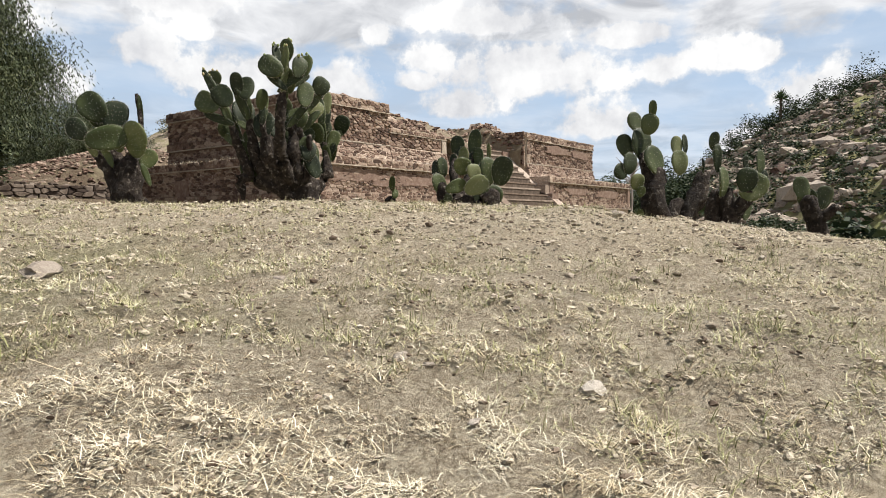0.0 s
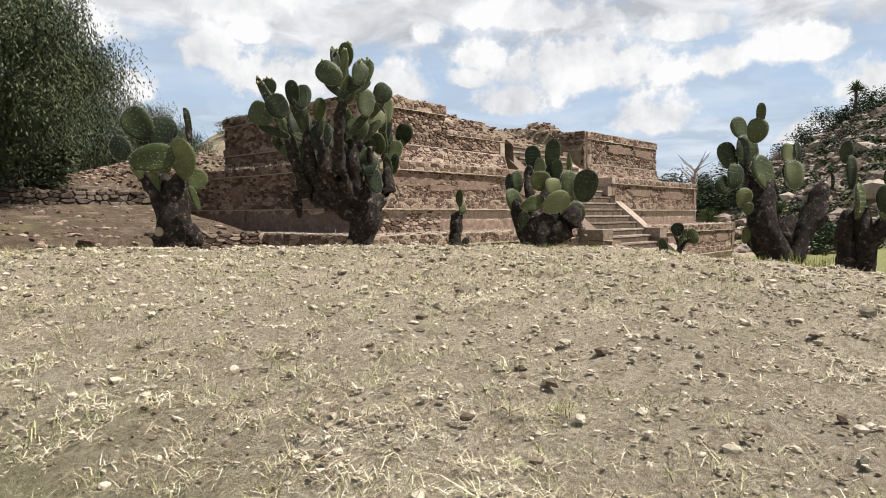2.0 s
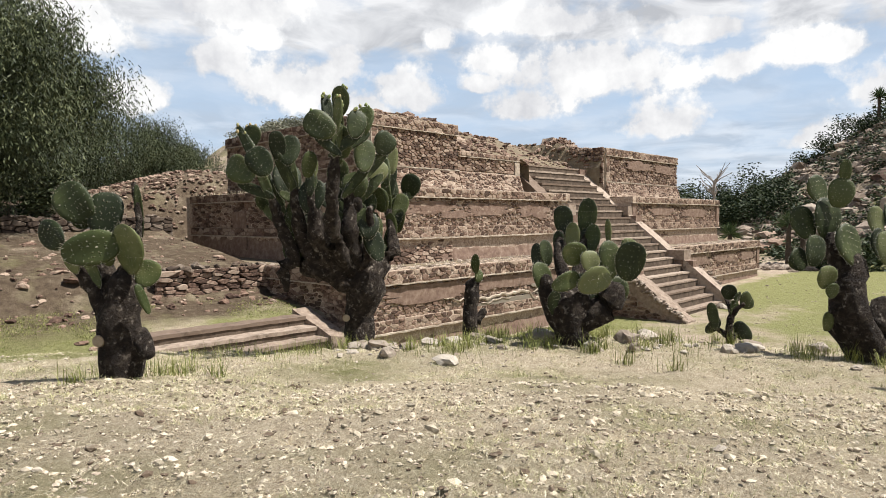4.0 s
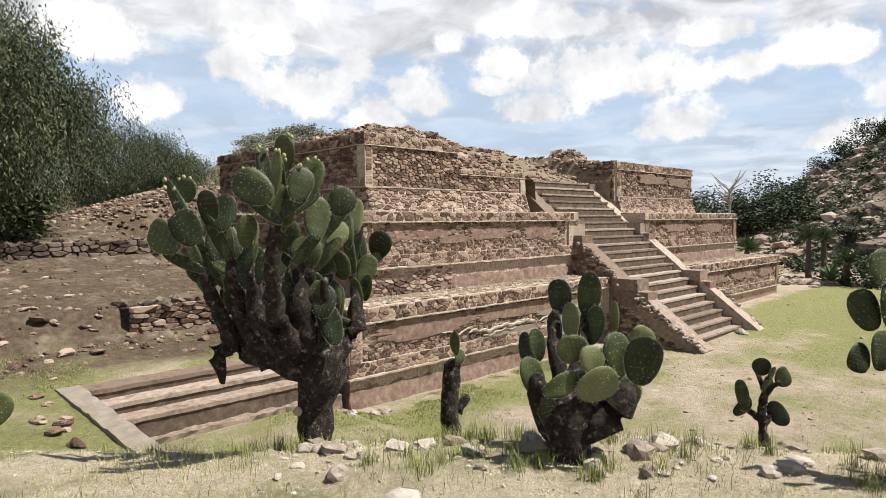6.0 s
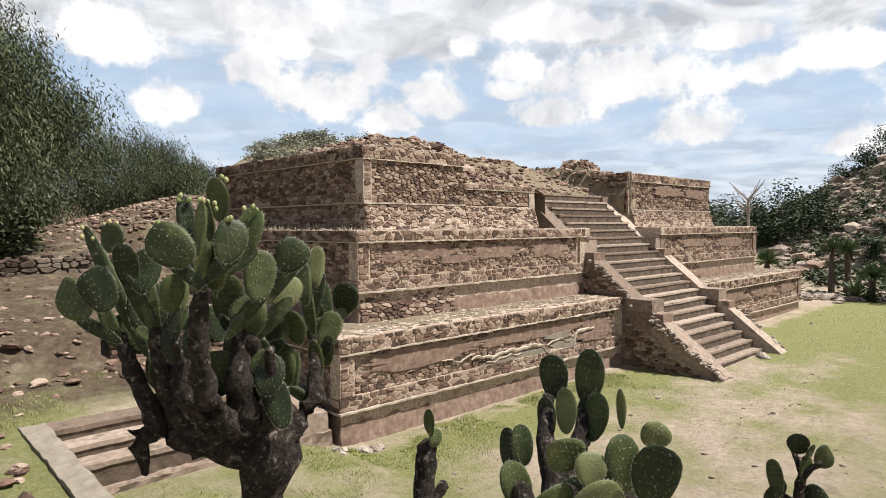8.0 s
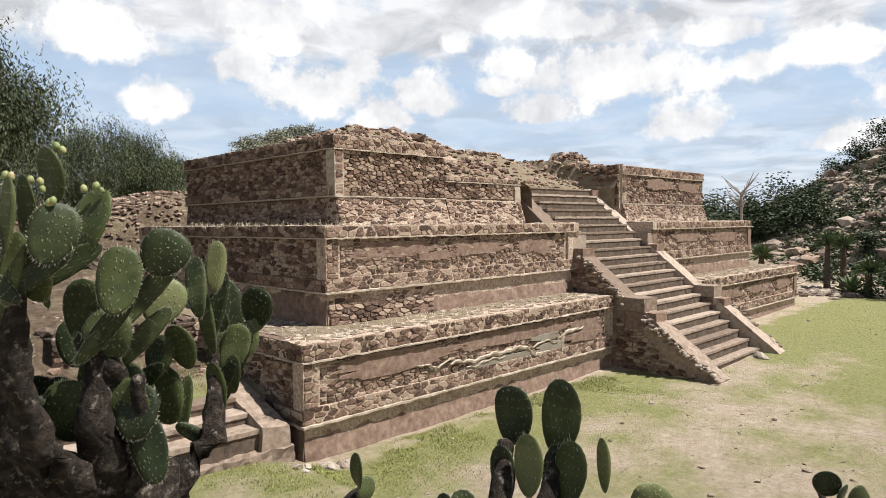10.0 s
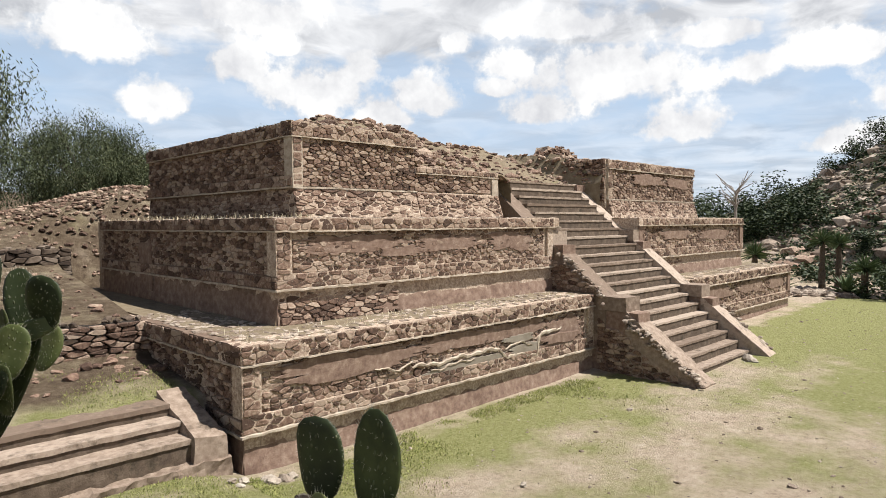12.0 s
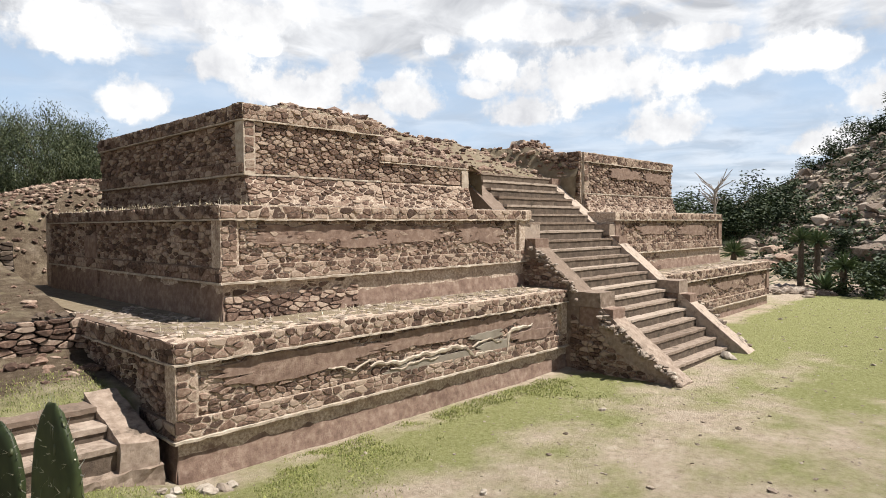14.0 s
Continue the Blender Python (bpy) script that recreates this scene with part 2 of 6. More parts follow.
def ground_material():
    m = bpy.data.materials.new("ground")
    m.use_nodes = True
    nt = m.node_tree
    N, L = nt.nodes.new, nt.links.new
    bsdf = nt.nodes["Principled BSDF"]
    bsdf.inputs["Roughness"].default_value = 0.95
    bsdf.inputs["Specular IOR Level"].default_value = 0.1
    geo = N("ShaderNodeNewGeometry")

    def nz(scale, detail, rough):
        n = N("ShaderNodeTexNoise")
        n.inputs["Scale"].default_value, n.inputs["Detail"].default_value, n.inputs["Roughness"].default_value = scale, detail, rough
        L(geo.outputs["Position"], n.inputs["Vector"])
        return n.outputs[0]

    def ramp(f, cols, lo=0.3, hi=0.7):
        r = N("ShaderNodeValToRGB")
        el = r.color_ramp.elements
        while len(el) < len(cols):
            el.new(0.5)
        for i, c in enumerate(cols):
            el[i].position, el[i].color = lo + (hi - lo) * i / (len(cols) - 1), (*dulled(c), 1)
        L(f, r.inputs[0])
        return r.outputs[0]

    def mix(f, a, b):
        n = N("ShaderNodeMix")
        n.data_type = "RGBA"
        L(f, n.inputs[0]), L(a, n.inputs[6]), L(b, n.inputs[7])
        return n.outputs[2]

    def attr(name):
        a = N("ShaderNodeAttribute")
        a.attribute_name = name
        return a.outputs["Fac"]

    def span(f, lo, hi):
        r = N("ShaderNodeMapRange")
        r.inputs[1].default_value, r.inputs[2].default_value = lo, hi
        L(f, r.inputs[0])
        return r.outputs[0]

    def add(a, b, k=1.0):
        n = N("ShaderNodeMath")
        n.operation = "MULTIPLY_ADD"
        L(b, n.inputs[0]), L(a, n.inputs[2])
        n.inputs[1].default_value = k
        return n.outputs[0]

    soil = ramp(nz(1.6, 10, 0.7), [(0.32, 0.25, 0.187), (0.455, 0.367, 0.28), (0.58, 0.485, 0.382)])
    straw = ramp(nz(16, 9, 0.8), [(0.32, 0.25, 0.17), (0.60, 0.49, 0.35), (0.80, 0.69, 0.52)], 0.36, 0.60)
    green = ramp(nz(9, 9, 0.8), [(0.16, 0.16, 0.06), (0.255, 0.255, 0.105), (0.36, 0.345, 0.18)])
    red = ramp(nz(5, 9, 0.7), [(0.075, 0.053, 0.036), (0.13, 0.096, 0.066), (0.215, 0.17, 0.12)])
    fibre = ramp(nz(75, 6, 0.8), [(0.18, 0.135, 0.09), (0.58, 0.48, 0.34), (0.84, 0.74, 0.56)], 0.38, 0.58)
    half = N("ShaderNodeValue")
    half.outputs[0].default_value = 0.5
    straw = mix(half.outputs[0], straw, fibre)
    clods = ramp(nz(6, 10, 0.8), [(0.20, 0.15, 0.105), (0.44, 0.355, 0.265), (0.58, 0.49, 0.38)], 0.36, 0.60)
    soil = mix(half.outputs[0], soil, clods)
    patch = nz(0.55, 9, 0.62)
    col = mix(span(add(attr("straw"), nz(2.3, 8, 0.7), 1.4), 0.9, 1.35), soil, straw)
    col = mix(span(add(attr("green"), patch, 2.2), 1.2, 1.75), col, green)
    col = mix(span(add(attr("bare"), nz(0.9, 8, 0.65), 1.2), 0.85, 1.3), col, red)
    L(col, bsdf.inputs["Base Color"])
    bp = N("ShaderNodeBump")
    bp.inputs["Strength"].default_value, bp.inputs["Distance"].default_value = 1.0, 0.05
    L(nz(42, 8, 0.8), bp.inputs["Height"])
    L(bp.outputs[0], bsdf.inputs["Normal"])
    return m


M_GROUND = ground_material()


# ---- building blocks ----
rng = np.random.default_rng(7)
LATTICE = rng.random((256, 256))


def vnoise(x, y):
    """Smooth noise from 0 to 1 on arrays."""
    xi, yi = np.floor(x).astype(int), np.floor(y).astype(int)
    fx, fy = x - xi, y - yi
    fx, fy = fx * fx * (3 - 2 * fx), fy * fy * (3 - 2 * fy)
    a, b = LATTICE[xi % 256, yi % 256], LATTICE[(xi + 1) % 256, yi % 256]
    c, d = LATTICE[xi % 256, (yi + 1) % 256], LATTICE[(xi + 1) % 256, (yi + 1) % 256]
    return (a * (1 - fx) + b * fx) * (1 - fy) + (c * (1 - fx) + d * fx) * fy


def fbm(x, y, octaves=4):
    total, k = 0, 1.0
    for i in range(octaves):
        total = total + k * (vnoise(x * 2 ** i + 17.3 * i, y * 2 ** i + 5.1 * i) - 0.5)
        k *= 0.5
    return total


def thing(name, label, category, at=(0, 0, 0), group="", kind=""):
    ob = new(name)
    ob.empty_display_size = 0.2
    ob.location = at
    return tagged(ob, label, category, group, kind)


def mesh_data(name, verts, faces, mat, smooth=False):
    me = bpy.data.meshes.new(name)
    me.from_pydata([tuple(v) for v in verts] if not isinstance(verts, np.ndarray) else verts.tolist(), [], faces if not isinstance(faces, np.ndarray) else faces.tolist())
    me.materials.append(mat)
    if smooth:
        me.polygons.foreach_set("use_smooth", [True] * len(me.polygons))
    me.update()
    return me


def part(name, verts, faces, mat, parent=None, label="", smooth=False, local=False):
    """One mesh object; its points are given in the world unless local."""
    ob = new(name, mesh_data(name, verts, faces, mat, smooth))
    if parent is not None:
        ob.parent = parent
        if not local and parent.type == "EMPTY":
            ob.matrix_parent_inverse = Matrix.Translation(-parent.location)
    if label:
        ob["label"] = label
    return ob


def merge(pieces):
    verts, faces = [], []
    for v, f in pieces:
        o = len(verts)
        verts.extend(v)
        faces.extend([tuple(i + o for i in q) for q in f])
    return verts, faces


def shake(p, amp, f=4.0):
    n = noise.noise_vector(Vector(p) * f) * amp + noise.noise_vector(Vector(p) * f * 3.1) * amp * 0.5
    return (p[0] + n.x, p[1] + n.y, p[2] + n.z)


def hexa(c, step=0.25, amp=0.012):
    """A block with eight corners (low ring, then high ring, counterclockwise), its faces cut up and roughened."""
    c = [Vector(p) for p in c]
    verts, faces, known = [], [], {}

    def point(p):
        """One vertex for each place, so that the sides are welded."""
        key = (round(p.x, 4), round(p.y, 4), round(p.z, 4))
        if key not in known:
            known[key] = len(verts)
            verts.append(shake(p, amp) if amp else tuple(p))
        return known[key]

    for a, b, d, e in ((0, 3, 2, 1), (4, 5, 6, 7), (0, 1, 5, 4), (1, 2, 6, 5), (2, 3, 7, 6), (3, 0, 4, 7)):
        A, B, D, E_ = c[a], c[b], c[d], c[e]
        nu = max(1, min(90, int(max((B - A).length, (D - E_).length) / step)))
        nv = max(1, min(90, int(max((E_ - A).length, (D - B).length) / step)))
        grid = [[point(A.lerp(B, i / nu).lerp(E_.lerp(D, i / nu), j / nv)) for i in range(nu + 1)] for j in range(nv + 1)]
        for j in range(nv):
            for i in range(nu):
                faces.append((grid[j][i], grid[j][i + 1], grid[j + 1][i + 1], grid[j + 1][i]))
    return verts, faces


def block(x0, x1, y0, y1, z0, z1, step=0.25, amp=0.012):
    return hexa([(x0, y0, z0), (x1, y0, z0), (x1, y1, z0), (x0, y1, z0), (x0, y0, z1), (x1, y0, z1), (x1, y1, z1), (x0, y1, z1)], step, amp)


def clip(poly, nx, ny, d):
    out = []
    for i in range(len(poly)):
        p, q = poly[i - 1], poly[i]
        a, b = p[0] * nx + p[1] * ny - d, q[0] * nx + q[1] * ny - d
        if (a < 0) != (b < 0):
            t = a / (a - b)
            out.append((p[0] + (q[0] - p[0]) * t, p[1] + (q[1] - p[1]) * t))
        if b < 0:
            out.append(q)
    return out


def masonry(origin, along, up, width, height, cell=(0.26, 0.13), joint=0.015, depth=0.03, keep=None):
    """Irregular fitted stones on a wall face: a list of (verts, faces). keep(u, v): chance that a stone still shows."""
    cell, joint, depth = (cell[0] * 0.80, cell[1] * 0.68), joint * 0.9, depth * 0.85
    O, U, V = Vector(origin), Vector(along).normalized(), Vector(up).normalized()
    n = U.cross(V)
    R = random.Random(int(abs(O.x * 31 + O.y * 57 + O.z * 91 + U.y * 13) * 10))
    rows = max(1, round(height / cell[1]))
    pts = {}
    for j in range(rows):
        cols = max(1, round(width / (cell[0] * R.uniform(0.85, 1.2))))
        for i in range(cols):
            u = (i + 0.5 + R.uniform(-0.46, 0.46)) * width / cols
            v = (j + 0.5 + R.uniform(-0.33, 0.33)) * height / rows
            if 0 < u < width and R.random() < 0.80:
                pts.setdefault((int(u / cell[0]), j), []).append((u, v))
    out = []
    asp = cell[0] / cell[1]
    for (ci, cj), lst in pts.items():
        for (u, v) in lst:
            if keep is not None and R.random() > keep(u, v):
                continue
            poly = [(0, 0), (width, 0), (width, height * asp), (0, height * asp)]
            vs = v * asp
            for di in range(-3, 4):
                for dj in (-2, -1, 0, 1, 2):
                    for (a, b) in pts.get((ci + di, cj + dj), ()):
                        if a == u and b == v:
                            continue
                        bs = b * asp
                        nx, ny = a - u, bs - vs
                        poly = clip(poly, nx, ny, (a * a - u * u + bs * bs - vs * vs) / 2)
                        if not poly:
                            break
            if len(poly) < 3:
                continue
            poly = [(a, b / asp) for a, b in poly]
            cx, cy = sum(a for a, b in poly) / len(poly), sum(b for a, b in poly) / len(poly)
            r = sum(math.hypot(a - cx, b - cy) for a, b in poly) / len(poly)
            if r < joint * 2:
                continue
            s = 1 - joint * R.uniform(0.3, 2.4) / r
            ring = []
            for i in range(len(poly)):
                p, q, w = poly[i - 1], poly[i], poly[(i + 1) % len(poly)]
                for o in (p, w):
                    e = min(0.3, 0.03 / max(1e-6, math.hypot(o[0] - q[0], o[1] - q[1])))
                    ring.append((q[0] + (o[0] - q[0]) * e, q[1] + (o[1] - q[1]) * e))
            d = depth * R.uniform(0.2, 1.4)
            tu, tv = R.uniform(-0.06, 0.06), R.uniform(-0.08, 0.08)
            verts = []
            for k, dd in ((s, -0.03), (s * 0.97, d * 0.65), (s * 0.8, d)):
                for a, b in ring:
                    lu, lv = (a - cx) * k, (b - cy) * k
                    verts.append(O + U * (cx + lu) + V * (cy + lv) + n * (dd + (lu * tu + lv * tv if dd > 0 else 0)))
            m = len(ring)
            faces = [(i + m * k, (i + 1) % m + m * k, (i + 1) % m + m * (k + 1), i + m * (k + 1)) for k in (0, 1) for i in range(m)]
            faces.append(tuple(range(2 * m, 3 * m)))
            out.append((verts, faces))
    return out


def rock_shape(seed, size=(1, 1, 1), fine=False, rough=0.28):
    bm = bmesh.new()
    bmesh.ops.create_icosphere(bm, subdivisions=2 if fine else 1, radius=0.5)
    off = Vector((seed * 3.7, seed * 1.3, seed * 7.9))
    for v in bm.verts:
        k = 1 + noise.noise(v.co * 2.6 + off) * rough * 2 + noise.noise(v.co * 6 + off) * rough * 0.7
        c = v.co * k
        c.z = max(c.z, -0.3)
        c.x, c.y = round(c.x * 5) / 5 * 0.35 + c.x * 0.65, c.y
        v.co = Vector((c.x * size[0], c.y * size[1], c.z * size[2]))
    verts = [tuple(v.co) for v in bm.verts]
    faces = [tuple(v.index for v in f.verts) for f in bm.faces]
    bm.free()
    return np.array(verts), np.array(faces)


ROCKS = [rock_shape(i, (1, 0.75, 0.55)) for i in range(6)]
FINE_ROCKS = [rock_shape(i + 20, (1, 0.75, 0.5), True) for i in range(5)]


def scatter(shapes, places, sizes, R, flat=0.5):
    """Many turned and scaled copies of the shapes, joined: verts and faces."""
    vv, ff, o = [], [], 0
    for p, s in zip(places, sizes):
        v, f = shapes[R.integers(len(shapes))]
        a, b = R.uniform(0, 6.28), R.normal(0, 0.25)
        ca, sa, cb, sb = math.cos(a), math.sin(a), math.cos(b), math.sin(b)
        m = np.array([[ca, -sa * cb, sa * sb], [sa, ca * cb, -ca * sb], [0, sb, cb]])
        vv.append((v * R.uniform(0.7, 1.3, 3)) @ m.T * s + np.asarray(p))
        ff.append(f + o)
        o += len(v)
    return np.concatenate(vv), np.concatenate(ff)


# ---- ground ----
UD, VD = np.array((0.735, 0.678)), np.array((0.678, -0.735))


def step01(a, b, x):
    t = np.clip((x - a) / (b - a), 0, 1)
    return t * t * (3 - 2 * t)


def height(x, y, fine=True):
    x, y = np.asarray(x, float), np.asarray(y, float)
    u, v = (x - 1) * UD[0] + (y - 0.3) * UD[1], (x - 1) * VD[0] + (y - 0.3) * VD[1]
    plaza = 0.012 * np.clip(x - 18, 0, 60) + 0.0 * y
    plaza = plaza + 0.34 * (1 - step01(11.6, 13.6, x)) * step01(11.5, 15.0, y) * (x > 7)
    terrace = np.interp(y, [0, 12, 17, 19.7, 20.5, 23, 27.2, 28.2, 36, 70], [0.8, 0.9, 1.3, 1.66, 2.42, 2.85, 3.35, 3.8, 4.6, 5.0])
    terrace = terrace + 2.0 * np.exp(-((x - 19) ** 2 + (y - 36.5) ** 2) / 30)
    wl = 1 - step01(7.55, 7.7, x)
    wl = np.maximum(wl, step01(16.6, 16.75, y) * (1 - step01(13.3, 13.6, x)))
    wl = np.maximum(wl, step01(29, 34, y) * (1 - step01(34, 60, x)))
    base = plaza * (1 - wl) + terrace * wl
    ridge = np.interp(u, [-8, -1.5, 0.1, 0.4, 0.62, 1.0, 2.0, 3.0, 4.0, 5.0, 6.0, 7.0, 8.0, 9.0, 9.9, 10.5, 11.7, 13.0, 14.5, 15.6], [0.7, 1.3, 1.62, 1.95, 2.50, 2.575, 2.68, 2.80, 2.86, 2.87, 2.79, 2.65, 2.50, 2.40, 2.30, 2.10, 1.55, 0.80, 0.20, 0.0])
    side = 1 - 0.55 * step01(4.0, 11, v) - 0.45 * step01(10, 20, v) - 0.30 * step01(-4.5, -11, v) - 0.7 * step01(-9, -20, v)
    ridge = ridge * np.clip(side, 0, 1) - (0.12 * np.clip(v - 1, 0, 2.5) + 0.03 * np.clip(v - 3.5, 0, 5)) * step01(1.5, 3.5, u) * (1 - step01(5.5, 9, u))
    z = np.log(np.exp(np.clip((base - 0.0) * 5, -50, 50)) + np.exp(np.clip(ridge * 5, -50, 50)) - 0.98 * (ridge <= 9)) / 5
    z = np.where(ridge < 0.05, base, z)
    ridge_heap = 0.19 * np.exp(-((u - 9.6) ** 2 / 1.3 + ((v - 0.9) / 1.9) ** 2))
    z = z + ridge_heap
    # far hill
    r, az = np.hypot(x - 4, y - 3), np.degrees(np.arctan2(y - 3, x - 4))
    el = np.interp(az, [-100, -60, -30, -10, 4, 10, 14, 17, 22, 30, 45, 50, 54, 58.5, 61, 63.5, 66, 70, 110], [2, 8, 13, 13.5, 11.2, 8.8, 6.2, 4.3, 2.8, 1.6, 1.2, 7.5, 10.4, 10.0, 8.9, 7.0, 4.2, 2.4, 2.0])
    r0 = np.interp(az, [-60, -20, 0, 12, 25], [30, 34, 46, 58, 62])
    z = z + 95 * np.tan(np.radians(el)) * (0.25 * step01(r0, r0 + 14, r) + 0.75 * step01(r0 + 4, 100, r)) * (1 - 0.8 * step01(130, 420, r))
    if fine:
        near = np.exp(-np.hypot(x - 4, y - 3.5) ** 2 / 90)
        z = z + 0.045 * fbm(x * 1.1, y * 1.1, 3) + near * (0.045 * fbm(x * 5, y * 5, 3) + 0.030 * fbm(x * 22, y * 22, 3))
        z = z + 0.5 * step01(45, 70, r) * fbm(x * 0.25, y * 0.25, 4)
    return z


def build_ground():
    n, a = 480, 1.9
    s = np.linspace(-math.asinh(1600 / a), math.asinh(1600 / a), n)
    gx, gy = np.meshgrid(4.2 + a * np.sinh(s), 3.4 + a * np.sinh(s), indexing="xy")
    gz = height(gx, gy)
    verts = np.stack([gx.ravel(), gy.ravel(), gz.ravel()], 1)
    i = np.arange(n * n).reshape(n, n)
    faces = np.stack([i[:-1, :-1].ravel(), i[:-1, 1:].ravel(), i[1:, 1:].ravel(), i[1:, :-1].ravel()], 1)
    ob = part("ground", verts, faces, M_GROUND, smooth=True)
    tagged(ob, "dry trampled grass, pale earth and thin green turf", "ground", kind="structure")
    x, y = gx.ravel(), gy.ravel()
    u = (x - 1) * UD[0] + (y - 0.3) * UD[1]
    mound = (1 - step01(10, 13, u)) * (y < 16)
    straw = 0.75 * mound + 0.35 * (y > 16.7) * (x < 14)
    green = 0.12 * mound + 0.62 * np.exp(-((y - 13.8) / 1.1) ** 2) * (x > 13) * (x < 26) + 0.75 * np.exp(-(((x - 40) / 9) ** 2 + ((y - 11.5) / 3.2) ** 2)) + 0.5 * step01(30, 45, x) * (y < 14)
    green += 0.45 * np.exp(-(((x - 30) / 5) ** 2 + ((y - 8) / 2.0) ** 2)) + 0.5 * (x < 13) * (y > 10) * (y < 19.5) + 0.35 * (x < 7.4) * (y > 11) + 0.25 * (y > 19.5)
    green += 0.28 * (x > 13) * (y < 14.5) * (1 - mound)
    bare = 0.15 * (1 - mound) + 0.55 * step01(16.9, 18.5, y) * (1 - step01(24, 34, x)) + 0.25 * step01(45, 60, np.hypot(x - 4, y - 3))
    for name, values in (("straw", straw), ("green", green), ("bare", bare)):
        at = ob.data.attributes.new(name, "FLOAT", "POINT")
        at.data.foreach_set("value", np.asarray(values, np.float32))
    return ob


GROUND = build_ground()


def zat(x, y):
    return float(height(np.array([x]), np.array([y]))[0])


# ---- the stepped pyramid ----
pyramid = thing("pyramid", "three-tiered stepped stone pyramid of reddish tuff masonry, partly ruined", "pyramid", (28.3, 22, 0), kind="")
S0, S1 = 25.0, 31.0     # outer sides of the staircase
LOOSE, PIECES = {}, []  # stones joined by face; stones kept apart


def face(name, origin, along, up, w, h, apart=False, **k):
    st = masonry(origin, along, up, w, h, **k)
    if apart:
        PIECES.extend((name, s) for s in st)
    else:
        LOOSE.setdefault(name, []).extend(st)


def tier(name, x0, x1, y0, y1, zb, zp, zc, zt, batter, stones_low=True):
    """One tier: a sloping foot from zb to zp, a framed panel to zc and a cornice to zt, set against the tier's core."""
    rec = 0.09
    for tag, a, b in (("near", x0, S0 - 0.05), ("far", S1 + 0.05, x1)):
        hx0, hx1 = (x0, S0 + 0.3) if tag == "near" else (S1 - 0.3, x1)
        # core behind the panel
        part("core", *block(hx0 + (rec if tag == "near" else 0), hx1 - (rec if tag == "far" else 0), y0 + rec, y1 - 0.02, zb - 0.3, zt - 0.03, 0.6, 0.01), M_MORTAR, pyramid)
        lo = hexa([(hx0 + 0.03 - (batter if tag == "near" else 0) * 0.0, y0 - 0.02, zb - 0.2), (hx1 - 0.03, y0 - 0.02, zb - 0.2), (hx1 - 0.03, y0 + 0.5, zb - 0.2), (hx0 + 0.03, y0 + 0.5, zb - 0.2),
                   (hx0 + 0.12, y0 + batter, zp - 0.03), (hx1 - 0.12, y0 + batter, zp - 0.03), (hx1 - 0.12, y0 + 0.5, zp - 0.03), (hx0 + 0.12, y0 + 0.5, zp - 0.03)], 0.2, 0.022)
        part("sloping_foot", *lo, M_PLASTER, pyramid)
        band = zp + (zc - zp) * 0.26
        part("ledge", *block(hx0 - 0.02, hx1 + 0.02, y0 - 0.055, y0 + 0.4, zp - 0.045, zp, 0.1, 0.026), M_PALE, pyramid)
        part("panel_sill", *block(hx0 + 0.02, hx1 - 0.02, y0 + 0.015, y0 + 0.4, zp, band, 0.2, 0.012), M_MORTAR, pyramid)
        part("cornice", *block(hx0, hx1, y0, y0 + 0.9, zc, zt, 0.12, 0.028), M_MORTAR, pyramid)
        part("drip_edge", *block(hx0 - 0.03, hx1 + 0.03, y0 - 0.06, y0 + 0.4, zc - 0.03, zc + 0.004, 0.09, 0.026), M_PALE, pyramid)
        for px in ((hx0 + 0.02, hx0 + 0.42), (hx1 - 0.62 if tag == "near" else hx1 - 0.42, hx1 - 0.32 if tag == "near" else hx1 - 0.02)):
            part("pilaster", *block(px[0], px[1], y0 + 0.01, y0 + 0.4, band, zc - 0.03, 0.2, 0.012), M_MORTAR if tag == "near" else M_PLASTER, pyramid)
        w = (S0 - x0) if tag == "near" else (x1 - S1)
        o = x0 if tag == "near" else S1
        apart = tag == "near"
        cell = (0.26, 0.13) if tag == "near" else (0.32, 0.16)
        face(name + "_cornice_" + tag, (o, y0 - 0.004, zc + 0.01), (1, 0, 0), (0, 0, 1), w, zt - zc - 0.02, False, cell=(0.26, 0.17), depth=0.03)
        face(name + "_sill_" + tag, (o, y0 + 0.01, zp + 0.005), (1, 0, 0), (0, 0, 1), w, band - zp, False, cell=(0.30, 0.16), depth=0.02)
        face(name + "_panel_" + tag, (o + 0.45, y0 + rec, band), (1, 0, 0), (0, 0, 1), w - 0.9, zc - band - 0.03, apart and name in ("low", "middle"), cell=cell, depth=0.045)
        face(name + "_pilaster_" + tag, (o + 0.03, y0 + 0.008, band), (1, 0, 0), (0, 0, 1), 0.36, zc - band - 0.03, False, cell=(0.24, 0.2), depth=0.025)
        if stones_low:
            slope = (0, batter, zp - zb)
            wl = w if name == "high" else min(w, 3.6)
            face(name + "_foot_" + tag, (o + 0.1, y0 - 0.02 + 0.006, zb + 0.02), (1, 0, 0), slope, wl - 0.1, zp - zb - 0.08, False, cell=(0.28, 0.135), depth=0.035,
                 keep=(None if name == "high" else lambda u, v: 1.0 if u < 2.6 else 0.5))


